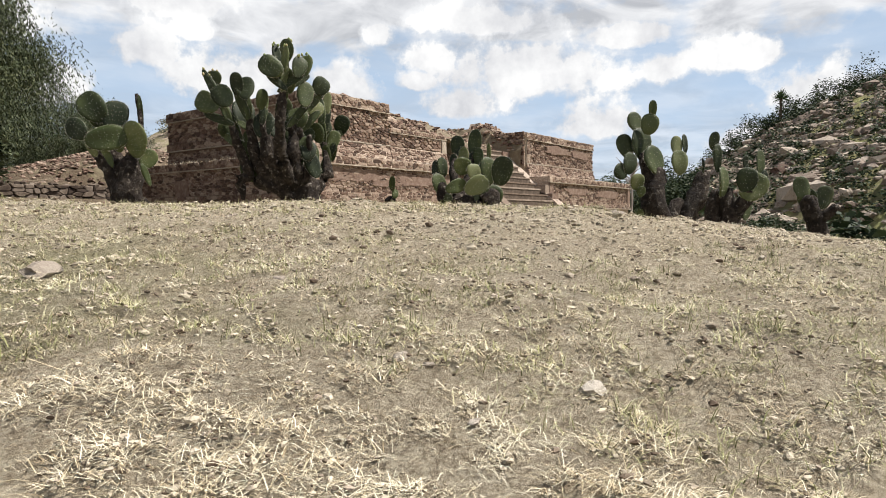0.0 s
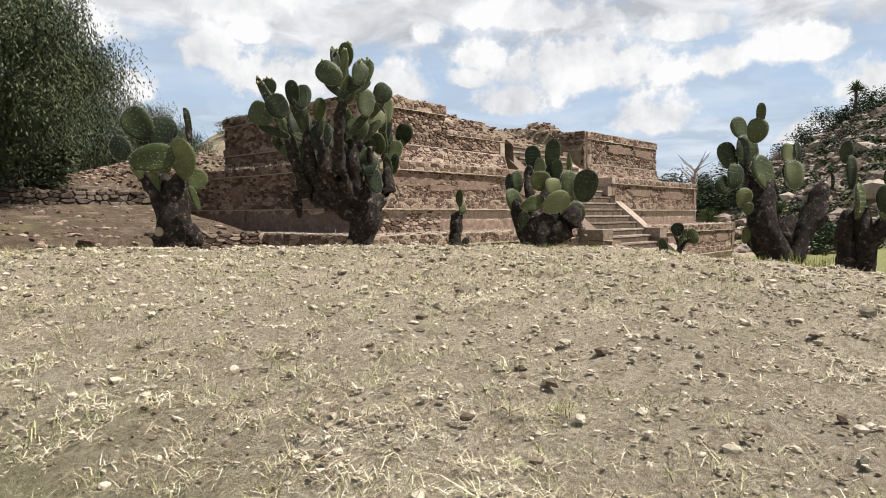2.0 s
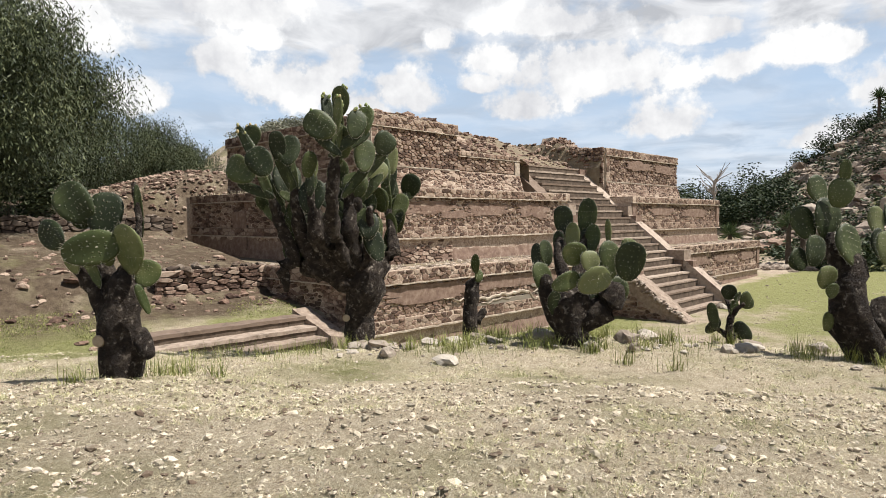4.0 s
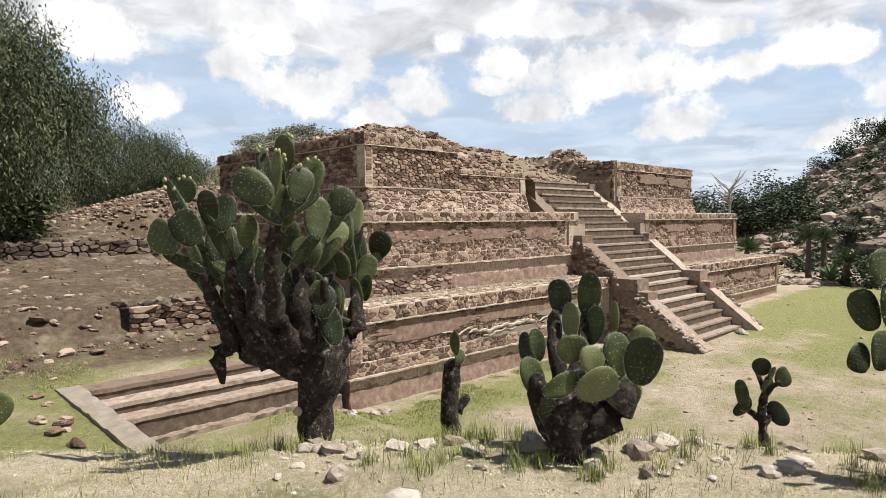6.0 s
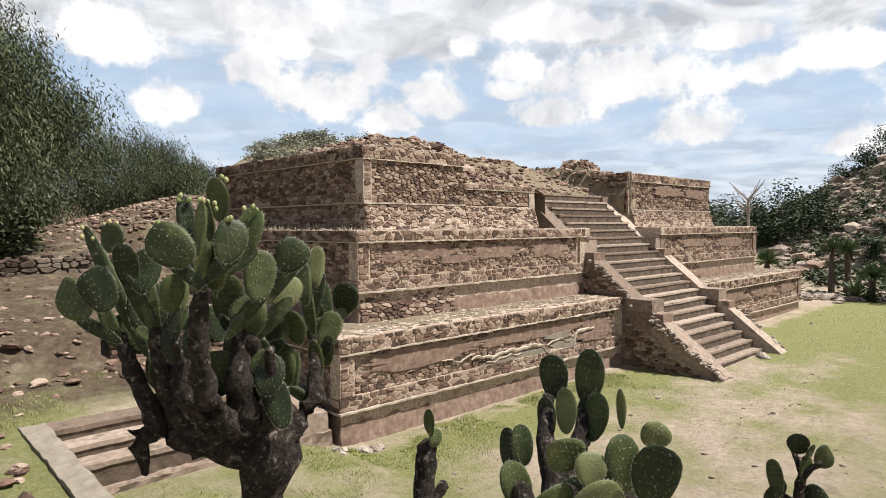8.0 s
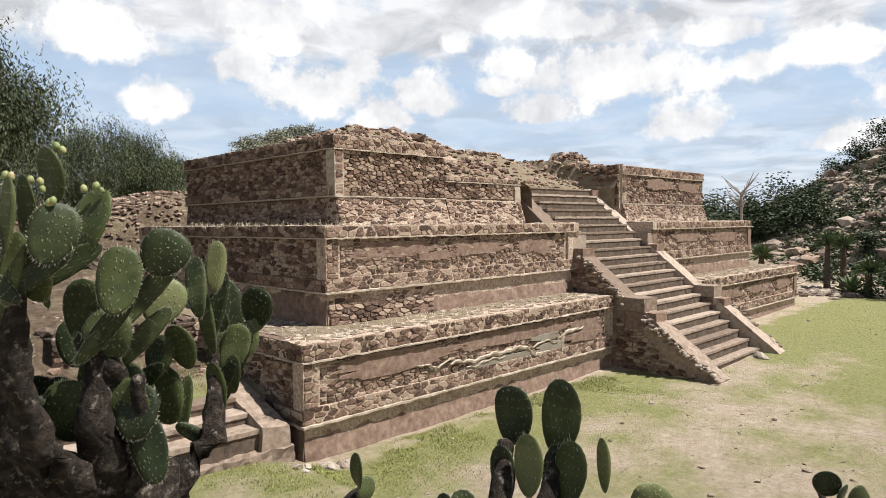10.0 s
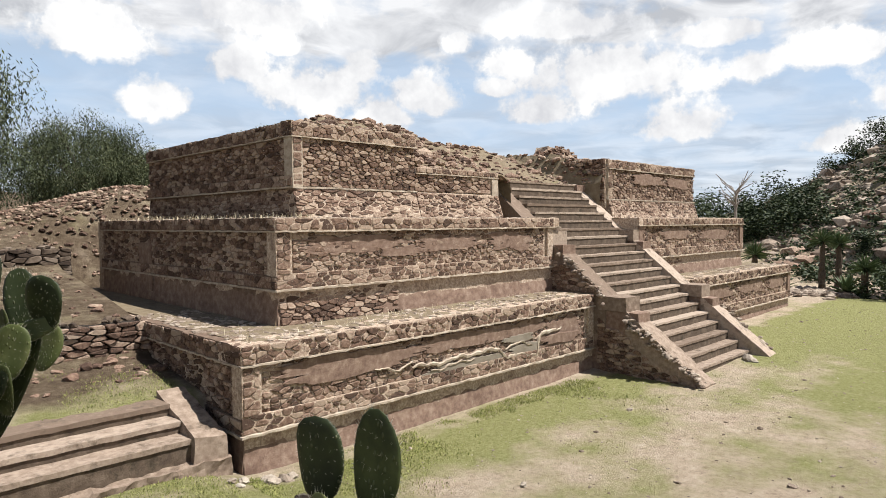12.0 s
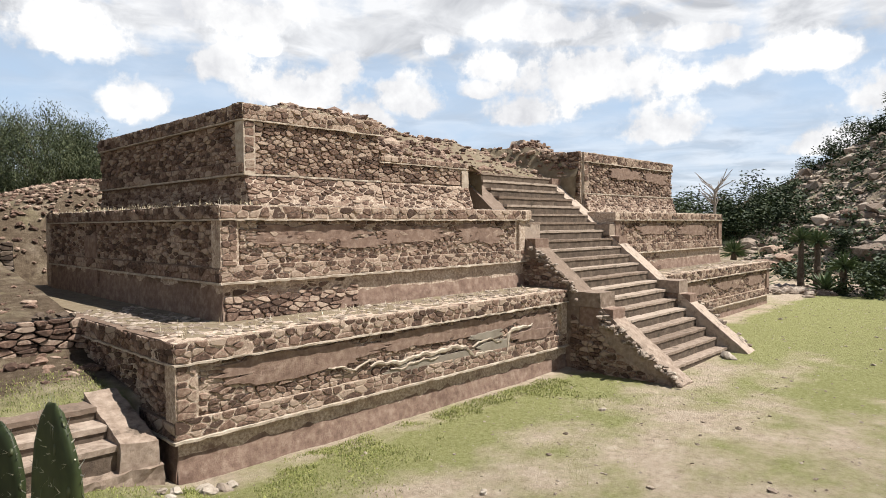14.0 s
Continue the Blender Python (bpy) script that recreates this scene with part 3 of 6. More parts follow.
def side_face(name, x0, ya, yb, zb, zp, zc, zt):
    """The short side of a tier, seen in shade; its dark mortar colour adds to that shade."""
    part("side_core", *block(x0 + 0.09, x0 + 1.2, ya + 0.3, yb, zb - 0.6, zt - 0.03, 0.5, 0.012), M_SIDE_MORTAR, pyramid)
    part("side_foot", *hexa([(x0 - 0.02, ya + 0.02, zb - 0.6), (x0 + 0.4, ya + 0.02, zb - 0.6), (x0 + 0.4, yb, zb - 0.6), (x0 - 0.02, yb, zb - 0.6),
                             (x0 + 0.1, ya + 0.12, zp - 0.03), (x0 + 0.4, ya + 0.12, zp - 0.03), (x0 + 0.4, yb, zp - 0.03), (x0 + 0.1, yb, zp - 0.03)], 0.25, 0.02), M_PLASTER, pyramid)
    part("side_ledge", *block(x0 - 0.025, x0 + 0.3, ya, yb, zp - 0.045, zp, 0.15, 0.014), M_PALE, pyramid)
    part("side_sill", *block(x0 + 0.015, x0 + 0.3, ya + 0.03, yb, zp, zp + 0.3, 0.2, 0.012), M_SIDE_MORTAR, pyramid)
    part("side_cornice", *block(x0 - 0.003, x0 + 0.9, ya + 0.02, yb, zc, zt - 0.003, 0.16, 0.016), M_SIDE_MORTAR, pyramid)
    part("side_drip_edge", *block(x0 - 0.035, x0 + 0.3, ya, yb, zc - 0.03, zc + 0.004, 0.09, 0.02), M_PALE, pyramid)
    L_ = yb - ya
    face(name + "_side_cornice", (x0 - 0.006, yb, zc + 0.01), (0, -1, 0), (0, 0, 1), L_, zt - zc - 0.02, cell=(0.28, 0.18), depth=0.03)
    face(name + "_side_panel", (x0 + 0.09, yb, zp + 0.3), (0, -1, 0), (0, 0, 1), L_ - 0.4, zc - zp - 0.33, cell=(0.30, 0.15), depth=0.05)
    face(name + "_side_sill", (x0 + 0.01, yb, zp + 0.005), (0, -1, 0), (0, 0, 1), L_, 0.28, cell=(0.34, 0.17), depth=0.025)
    if name == "high":
        face(name + "_side_foot", (x0 + 0.02, yb, zb), (0, -1, 0), (0.1, 0, zp - zb), L_, zp - zb - 0.06, cell=(0.28, 0.135), depth=0.035)


tier("low", 13.05, 43.7, 15.15, 30.0, 0.0, 0.79, 2.10, 2.47, 0.14, False)
tier("middle", 14.70, 41.4, 16.70, 29.0, 2.45, 3.28, 4.58, 4.87, 0.16)
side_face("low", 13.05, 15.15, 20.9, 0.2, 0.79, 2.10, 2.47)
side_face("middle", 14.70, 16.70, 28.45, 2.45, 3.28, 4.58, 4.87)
# terrace tops, earth and worn paving
part("terrace_top", *block(13.3, 43.5, 15.4, 29.5, 2.40, 2.475, 0.5, 0.02), M_TOP, pyramid)
for xa, xb in ((14.9, S0 + 0.2), (S1 - 0.2, 41.2)):
    part("terrace_top", *block(xa, xb, 17.0, 28.4, 4.80, 4.875, 0.5, 0.02), M_TOP, pyramid)


def high_tier():
    x0, y0, zb, zp, zc, zt = 16.26, 18.5, 4.85, 5.70, 6.99, 7.36
    def run(a, b, za, tag, cut=None, st=True):
        top = zt if cut is None else cut
        part("core", *block(a + 0.09, b - 0.02, y0 + 0.09, y0 + 1.6, zb - 0.2, top - 0.04, 0.5, 0.012), M_MORTAR, pyramid)
        part("sloping_foot", *hexa([(a, y0 - 0.30, zb - 0.2), (b, y0 - 0.30, zb - 0.2), (b, y0 + 0.5, zb - 0.2), (a, y0 + 0.5, zb - 0.2),
                                    (a + 0.1, y0 + 0.03, zp - 0.03), (b, y0 + 0.03, zp - 0.03), (b, y0 + 0.5, zp - 0.03), (a + 0.1, y0 + 0.5, zp - 0.03)], 0.25, 0.02), M_MORTAR, pyramid)
        face("high_foot_" + tag, (a, y0 - 0.30 + 0.08, zb), (1, 0, 0), (0, 0.25, 0.85), b - a, 0.82, cell=(0.30, 0.14), depth=0.04)
        if cut is None:
            part("ledge", *block(a - 0.02, b + 0.05, y0 - 0.03, y0 + 0.3, zp - 0.045, zp, 0.1, 0.022), M_PALE, pyramid)
            part("drip_edge", *block(a - 0.03, b + 0.02, y0 - 0.035, y0 + 0.3, zc - 0.03, zc + 0.004, 0.09, 0.02), M_PALE, pyramid)
            part("cornice", *block(a, b, y0, y0 + 0.7, zc, zt, 0.16, 0.03), M_MORTAR, pyramid)
            face("high_cornice_" + tag, (a, y0 - 0.004, zc), (1, 0, 0), (0, 0, 1), b - a, zt - zc - 0.01, cell=(0.28, 0.18), depth=0.03)
            face("high_panel_" + tag, (a + 0.3, y0 + 0.06, zp), (1, 0, 0), (0, 0, 1), b - a - 0.3, zc - zp - 0.03, cell=(0.27, 0.145), depth=0.045)
            part("pilaster", *block(a + 0.01, a + 0.32, y0 + 0.01, y0 + 0.4, zp, zc - 0.03, 0.2, 0.012), M_PALE, pyramid)
            face("high_pilaster_" + tag, (a + 0.02, y0 + 0.008, zp), (1, 0, 0), (0, 0, 1), 0.29, zc - zp - 0.03, cell=(0.3, 0.24), depth=0.02)
        else:
            part("cornice", *block(a, b, y0 + 0.0, y0 + 0.7, cut - 0.16, cut, 0.16, 0.03), M_MORTAR, pyramid)
            part("drip_edge", *block(a, b + 0.02, y0 - 0.02, y0 + 0.3, cut - 0.2, cut - 0.165, 0.12, 0.012), M_PALE, pyramid)
            face("high_panel_" + tag, (a, y0 + 0.06, zp), (1, 0, 0), (0, 0, 1), b - a - 0.3, cut - 0.2 - zp, cell=(0.29, 0.14), depth=0.05)
            face("high_cornice_" + tag, (a, y0 - 0.004, cut - 0.16), (1, 0, 0), (0, 0, 1), b - a, 0.16, cell=(0.3, 0.16), depth=0.03)
            part("pilaster", *block(b - 0.32, b, y0, y0 + 0.5, zb, cut - 0.2, 0.2, 0.02), M_PALE, pyramid)
    run(x0, 20.5, zt, "near")
    run(20.5, 24.3, zt, "broken", 6.42)
    run(31.4, 39.65, zt, "far")
    side_face("high", 16.26, 18.5, 28.3, 4.87, 5.70, 6.99, 7.36)
    # ruined inner side of the far wing
    part("rubble_wall", *block(31.3, 32.0, 18.6, 23.0, 5.0, 7.35, 0.2, 0.06), M_MORTAR, pyramid)
    face("rubble_face", (31.3, 23.0, 5.6), (0, -1, 0), (0, 0, 1), 4.4, 1.8, cell=(0.3, 0.2), depth=0.12)


high_tier()


def mound_height(x, y):
    d = y - 18.9
    base = np.interp(x, [16, 20.3, 20.7, 24.6, 25.2, 30.9, 31.4, 40], [7.15, 7.15, 6.38, 6.38, 6.15, 6.15, 7.1, 7.1])
    slope = np.interp(x, [16, 20.3, 20.7, 24.6, 25.2, 30.9, 31.4, 40], [0.22, 0.25, 0.45, 0.45, 0.42, 0.42, 0.25, 0.15])
    start = np.interp(x, [24.6, 25.2, 30.9, 31.4], [0, 0.9, 0.9, 0])
    rise = base + slope * np.clip(d - start, 0, None)
    dome = 8.75 - 0.014 * (x - 23.5) ** 2 * np.where(x > 23.5, 0.55, 1.0) - 0.02 * (y - 24.5) ** 2
    dome = np.minimum(dome, np.interp(x, [29, 31.5, 36], [9, 7.7, 7.3]))
    rim = 7.12 + 0.36 * np.clip(np.minimum(x - 16.7, 28.0 - y), 0, None)
    z = np.minimum(np.minimum(rise, rim), np.maximum(dome, 7.0)) + 0.16 * fbm(x * 1.3, y * 1.3, 4) * np.clip((x - 16.4) * 2, 0.1, 1)
    return np.where((x > 25.1) & (x < 30.95) & (y < 19.75), 4.0, z)


def rubble_top():
    nx, ny = 150, 70
    gx, gy = np.meshgrid(np.linspace(16.4, 39.5, nx), np.linspace(18.62, 28.2, ny))
    gz = mound_height(gx, gy)
    i = np.arange(nx * ny).reshape(ny, nx)
    faces = np.stack([i[:-1, :-1].ravel(), i[:-1, 1:].ravel(), i[1:, 1:].ravel(), i[1:, :-1].ravel()], 1)
    part("rubble_fill", np.stack([gx.ravel(), gy.ravel(), gz.ravel()], 1), faces, M_TOP, pyramid)
    R = np.random.default_rng(3)
    n = 4200
    px, py = R.uniform(16.5, 39.3, n), 18.7 + R.beta(1, 1.5, n) * 8.8
    keep = ~((px > 25.4) & (px < 30.6) & (py < 24) & (R.random(n) < 0.75))
    px, py = px[keep], py[keep]
    pz = mound_height(px, py)
    v, f = scatter(ROCKS, np.stack([px, py, pz], 1), R.gamma(2.5, 0.065, len(px)) + 0.09, R)
    tagged(part("rubble", v, f, M_STONES, pyramid, "loose tumbled stones on the ruined summit"), kind="stuff")
    # a broken stub of wall on the summit
    st = masonry((31.6, 22.6, 7.0), (1, 0, 0), (0, 0, 1), 3.6, 1.45, cell=(0.34, 0.17), depth=0.12, keep=lambda u, v: 1 if v < 1.45 - 0.25 * abs(u - 2.2) else 0)
    LOOSE.setdefault("summit_wall", []).extend(st)
    part("summit_core", *hexa([(31.8, 22.65, 6.6), (35.2, 22.65, 6.6), (35.2, 23.4, 6.6), (31.8, 23.4, 6.6), (32.9, 22.65, 8.35), (34.6, 22.65, 8.35), (34.6, 23.4, 8.35), (32.9, 23.4, 8.35)], 0.2, 0.07), M_MORTAR, pyramid)


rubble_top()
# remains of pale render and a niche on the faces
def blotch(x, z, w, h, y, seed):
    """A broken-edged sheet of plaster, squarish, with bays and tongues."""
    n = 72
    ring = []
    for i in range(n):
        a = i / n * 6.28318
        c, d = math.cos(a), math.sin(a)
        r = 0.9 / (abs(c) ** 3.5 + abs(d) ** 3.5) ** (1 / 3.5)
        r *= 1 + 0.42 * noise.noise(Vector((c * 1.6 + seed * 7.3, d * 1.6, 0.5))) + 0.30 * noise.noise(Vector((c * 5.0, d * 5.0 + seed * 3.1, 2.5))) + 0.16 * noise.noise(Vector((c * 14, d * 14, seed)))
        ring.append((x + c * w * r, z + d * h * r))
    verts = [(a, y, b) for a, b in ring] + [(x + (a - x) * 0.97, y - 0.018, z + (b - z) * 0.95) for a, b in ring]
    faces = [(i, (i + 1) % n, n + (i + 1) % n, n + i) for i in range(n)] + [tuple(range(n, 2 * n))]
    return verts, faces


def ribbon(points, width, y, seed):
    """A raised wavering edge of render, thick in the middle, along (x, z) points."""
    R = random.Random(seed)
    P = []
    for (xa, za), (xb, zb) in zip(points, points[1:]):
        n = max(2, int(math.hypot(xb - xa, zb - za) / 0.07))
        P += [(xa + (xb - xa) * i / n, za + (zb - za) * i / n) for i in range(n)]
    P = [(x + R.uniform(-0.015, 0.015), z + 0.035 * math.sin(x * 5.1) + 0.02 * math.sin(x * 13.0) + R.uniform(-0.012, 0.012)) for x, z in P]
    verts, faces = [], []
    for i, (x, z) in enumerate(P):
        a, b = P[max(i - 1, 0)], P[min(i + 1, len(P) - 1)]
        d = math.hypot(b[0] - a[0], b[1] - a[1]) or 1.0
        nx, nz = -(b[1] - a[1]) / d, (b[0] - a[0]) / d
        w = width * R.uniform(0.55, 1.25) * min(1, 0.35 + i / 6, 0.35 + (len(P) - 1 - i) / 6)
        for k, out in ((-1, 0.0), (-0.6, 0.03), (0.5, 0.04), (1, 0.0)):
            verts.append((x + nx * w * k, y - out, z + nz * w * k))
    for i in range(len(P) - 1):
        for k in range(3):
            faces.append((i * 4 + k, i * 4 + k + 1, i * 4 + k + 5, i * 4 + k + 4))
    return verts, faces


for k, pts in enumerate([[(17.3, 1.38), (18.5, 1.36), (19.6, 1.42), (20.4, 1.36), (20.75, 1.12), (22.05, 1.02), (22.15, 1.5), (23.3, 1.65)], [(17.9, 1.22), (18.8, 1.24), (19.5, 1.3)], [(20.6, 1.38), (21.3, 1.42), (21.9, 1.32)], [(16.2, 1.5), (16.9, 1.42), (17.4, 1.55)]]):
    part("render_edge", *ribbon(pts, 0.055 if k == 0 else 0.03, 15.178, k), M_PALE, pyramid, "broken raised edge of pale lime render")
for k, (x, z, w, h) in enumerate([(19.3, 1.16, 1.5, 0.13), (21.5, 1.22, 0.6, 0.18), (21.2, 1.55, 0.7, 0.12)]):
    part("render_patch", *blotch(x, z, w, h, 15.184 - 0.004 * k, k), M_COPING, pyramid, "remains of pale lime render")
for k, (x, z, w, h, y) in enumerate([(21.0, 1.80, 1.6, 0.24, 15.21), (23.35, 1.52, 1.05, 0.50, 15.21), (18.7, 1.82, 1.4, 0.22, 15.21), (15.8, 1.76, 2.0, 0.28, 15.21), (23.2, 1.32, 0.9, 0.14, 15.16),
                                     (16.8, 4.25, 1.6, 0.22, 16.765), (20.0, 4.22, 1.4, 0.25, 16.765), (22.9, 4.15, 1.0, 0.3, 16.765), (18.4, 4.0, 0.7, 0.14, 16.765),
                                     (34.5, 1.75, 1.8, 0.28, 15.21), (38.5, 1.7, 1.6, 0.3, 15.21), (41.5, 1.65, 1.0, 0.3, 15.21), (34.0, 4.2, 1.4, 0.25, 16.765), (38.0, 4.15, 1.6, 0.25, 16.765), (35.0, 6.6, 1.6, 0.25, 18.52), (37.8, 6.55, 1.2, 0.25, 18.52)]):
    part("plaster_patch", *blotch(x, z, w, h, y - 0.004 * (k % 5), 50 + k), M_PLASTER, pyramid, "brown plaster still clinging to the wall")
part("plaster_sheet", *block(20.6, 24.3, 15.17, 15.4, 0.80, 1.22, 0.2, 0.02), M_PLASTER, pyramid)
part("niche_surround", *block(14.72, 15.1, 23.9, 24.9, 2.75, 4.2, 0.2, 0.03), M_PLASTER, pyramid)

R_ = np.random.default_rng(19)


def strew(n, x0, x1, y0, y1, z, s0, s1, label):
    pts = np.stack([R_.uniform(x0, x1, n), R_.uniform(y0, y1, n), np.full(n, z)], 1)
    v, f = scatter(ROCKS, pts, R_.uniform(s0, s1, n), R_)
    v[:, 2] = z + (v[:, 2] - z) * 0.55
    tagged(part("loose_stonework", v, f, M_ROCK, pyramid, label), kind="stuff")


strew(420, 13.2, 24.6, 15.25, 16.6, 2.47, 0.06, 0.24, "worn flat stones on the terrace")
strew(240, 13.2, 14.6, 16.6, 21.0, 2.47, 0.06, 0.24, "worn flat stones on the terrace")
strew(160, 14.75, 24.2, 16.75, 17.3, 4.87, 0.07, 0.2, "loose stones along the cornice")
strew(200, 14.75, 16.1, 17.3, 28.2, 4.87, 0.06, 0.18, "loose stones along the cornice")
strew(130, 16.3, 20.4, 18.55, 19.1, 7.36, 0.09, 0.26, "loose stones along the cornice")
strew(150, 16.3, 16.9, 19.0, 28.2, 7.36, 0.08, 0.24, "loose stones along the cornice")
strew(220, 31.3, 43.3, 15.25, 16.6, 2.47, 0.08, 0.26, "worn flat stones on the terrace")
strew(130, 31.5, 41.0, 16.8, 17.9, 4.87, 0.08, 0.24, "worn flat stones on the terrace")

# ---- staircase ----
stairs = thing("staircase", "broad steep stone staircase with plain sloping side walls", "stairs", (28, 12, 0))
RISE, N_STEP, Y0, GO = 0.30, 21, 12.35, 0.355
for i in range(N_STEP):
    z = (i + 1) * RISE
    y = Y0 + i * GO
    # shade of the upright face is in the riser colour; tread stays pale
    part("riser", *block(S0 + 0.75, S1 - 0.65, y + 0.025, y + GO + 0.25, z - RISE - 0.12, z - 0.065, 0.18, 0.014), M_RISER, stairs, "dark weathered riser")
    part("step", *block(S0 + 0.75, S1 - 0.65, y, y + GO + 0.25, z - 0.07, z + random.uniform(-0.012, 0.012), 0.18, 0.016), M_STEP, stairs)
part("stair_core", *hexa([(S0 + 0.7, Y0 + 0.3, -0.2), (S1 - 0.6, Y0 + 0.3, -0.2), (S1 - 0.6, 20.2, -0.2), (S0 + 0.7, 20.2, -0.2),
                          (S0 + 0.7, Y0 + 0.55, 0.05), (S1 - 0.6, Y0 + 0.55, 0.05), (S1 - 0.6, 20.2, 6.1), (S0 + 0.7, 20.2, 6.1)], 0.6, 0), M_PLASTER, stairs)


def side_wall(xa, xb, ruined):
    yf = 11.65
    flights = ((yf, 0.12, 14.05, 2.02, 2.42), (14.75, 2.40, 16.75, 4.02, 4.42), (17.40, 4.40, 19.75, 6.34, 6.36))
    wall = None
    for k, (ya, za, yb, zb, zd) in enumerate(flights):
        low = -0.3 if k == 0 else za - 1.2
        v = hexa([(xa, ya, low), (xb, ya, low), (xb, yb + 0.02, low), (xa, yb + 0.02, low), (xa, ya, za), (xb, ya, za), (xb, yb + 0.02, zb), (xa, yb + 0.02, zb)], 0.13, 0.035 if ruined and k == 0 else 0.016)
        ob = part("side_wall", *v, M_STEP, stairs)
        if wall is None:
            wall = ob
        part("side_mass", *block(xa + 0.03, xb - 0.03, yb - 0.4, yb + 1.8, low, zb - 0.05, 0.3, 0.02), M_PLASTER, stairs)
        if k < 2:
            part("dado", *block(xa - 0.02, xb + 0.03, yb - 0.02, flights[k + 1][0] + 0.25, zb - 0.03, zd, 0.14, 0.012), M_STEP, stairs, "square stone block capping the side wall")
    return wall


side_wall(S0, S0 + 0.78, True)
side_wall(S1 - 0.68, S1, False)
face("stair_flank", (S0 - 0.002, 15.05, 0.0), (0, -1, 0), (0, 0, 1), 3.3, 2.0, cell=(0.3, 0.16), depth=0.05, keep=lambda u, v: 1 if v < 1.75 - 0.62 * u else 0)
face("stair_flank", (S0 - 0.002, 16.9, 2.5), (0, -1, 0), (0, 0, 1), 2.1, 1.5, cell=(0.3, 0.16), depth=0.05, keep=lambda u, v: 1 if v < 1.2 - 0.6 * u else 0)
# ragged rubble where the facing has come away
ragged = []
R_ = np.random.default_rng(12)
for k, (x, y0, z0, y1, z1, n) in enumerate([(S0 - 0.03, 11.6, 0.15, 14.1, 1.75, 90), (S0 - 0.03, 14.7, 2.3, 16.5, 3.7, 60), (S1 + 0.02, 11.9, 0.2, 14.3, 2.1, 60)]):
    t = R_.random(n)
    p = np.stack([np.full(n, x) + R_.normal(0, 0.06, n), y0 + (y1 - y0) * t, z0 + (z1 - z0) * t + R_.normal(0, 0.09, n)], 1)
    v, f = scatter(ROCKS, p, R_.uniform(0.10, 0.26, n), R_)
    tagged(part("broken_facing", v, f, M_ROCK, stairs, "ragged rubble where the facing fell"), kind="stuff")

# ---- side steps and low edge beside the sunken court ----
side_steps = thing("side_steps", "three long low stone steps with worn pale treads", "steps", (10, 16, 0.2))
for k, (y, z) in enumerate(((15.45, 0.88), (15.95, 1.10), (16.45, 1.32))):
    # as on the staircase, the riser colour includes shade
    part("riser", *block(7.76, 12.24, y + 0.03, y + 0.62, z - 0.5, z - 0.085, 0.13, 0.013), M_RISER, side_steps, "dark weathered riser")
    part("step", *block(7.75, 12.25, y, y + 0.62, z - 0.09, z, 0.13, 0.013), M_STEP, side_steps)
part("end_wall", *hexa([(12.2, 15.3, 0.0), (12.85, 15.3, 0.0), (12.85, 17.1, 0.0), (12.2, 17.1, 0.0), (12.25, 15.35, 0.92), (12.85, 15.35, 0.84), (12.8, 17.1, 1.45), (12.25, 17.1, 1.45)], 0.15, 0.02), M_STEP, side_steps)
part("footing", *block(7.7, 12.9, 15.25, 15.5, -0.1, 0.46, 0.1, 0.06), M_STEP, side_steps)
edge = thing("court_edge", "low pale plastered wall edging the sunken court", "low wall", (7.5, 14, 0.9))
part("coping", *hexa([(7.42, 11.2, 0.2), (7.82, 11.2, 0.2), (7.82, 17.0, 0.2), (7.32, 17.0, 0.2), (7.42, 11.2, 0.93), (7.80, 11.2, 0.93), (7.74, 17.0, 1.36), (7.32, 17.0, 1.36)], 0.13, 0.03), M_COPING, edge)

# ---- dry-stone walls on the slope ----
def dry_wall(label, x0, x1, y, z0, h, thick, cell, seed, curve=0.0):
    w = thing("dry_stone_wall", label, "stone wall", ((x0 + x1) / 2, y, z0))
    part("core", *block(x0, x1, y + 0.08, y + thick, z0 - 0.4, z0 + h - 0.06, 0.3, 0.05), M_BARK, w)
    st = masonry((x0, y + 0.06, z0), (1, 0, 0), (0, 0, 1), x1 - x0, h, cell=cell, joint=0.012, depth=0.13)
    if len(st) <= 130:
        for s in st:
            part("stone", *s, M_STONE, w)
    else:
        tagged(part("stones", *merge(st), M_FIELD, w), kind="stuff")
    R = np.random.default_rng(seed)
    n = int((x1 - x0) * 6)
    v, f = scatter(ROCKS, np.stack([R.uniform(x0, x1, n), y + R.uniform(0.05, thick, n), z0 + h + R.uniform(-0.08, 0.05, n)], 1), R.uniform(0.2, 0.42, n), R)
    tagged(part("capping", v, f, M_FIELD, w), kind="stuff")


dry_wall("low retaining wall of stacked flat fieldstones on the slope", 9.7, 13.15, 19.80, 1.28, 1.2, 0.9, (0.38, 0.16), 1)
dry_wall("long low dry-stone wall below the trees", -16.0, 13.5, 27.4, 3.15, 0.85, 0.7, (0.42, 0.22), 2)


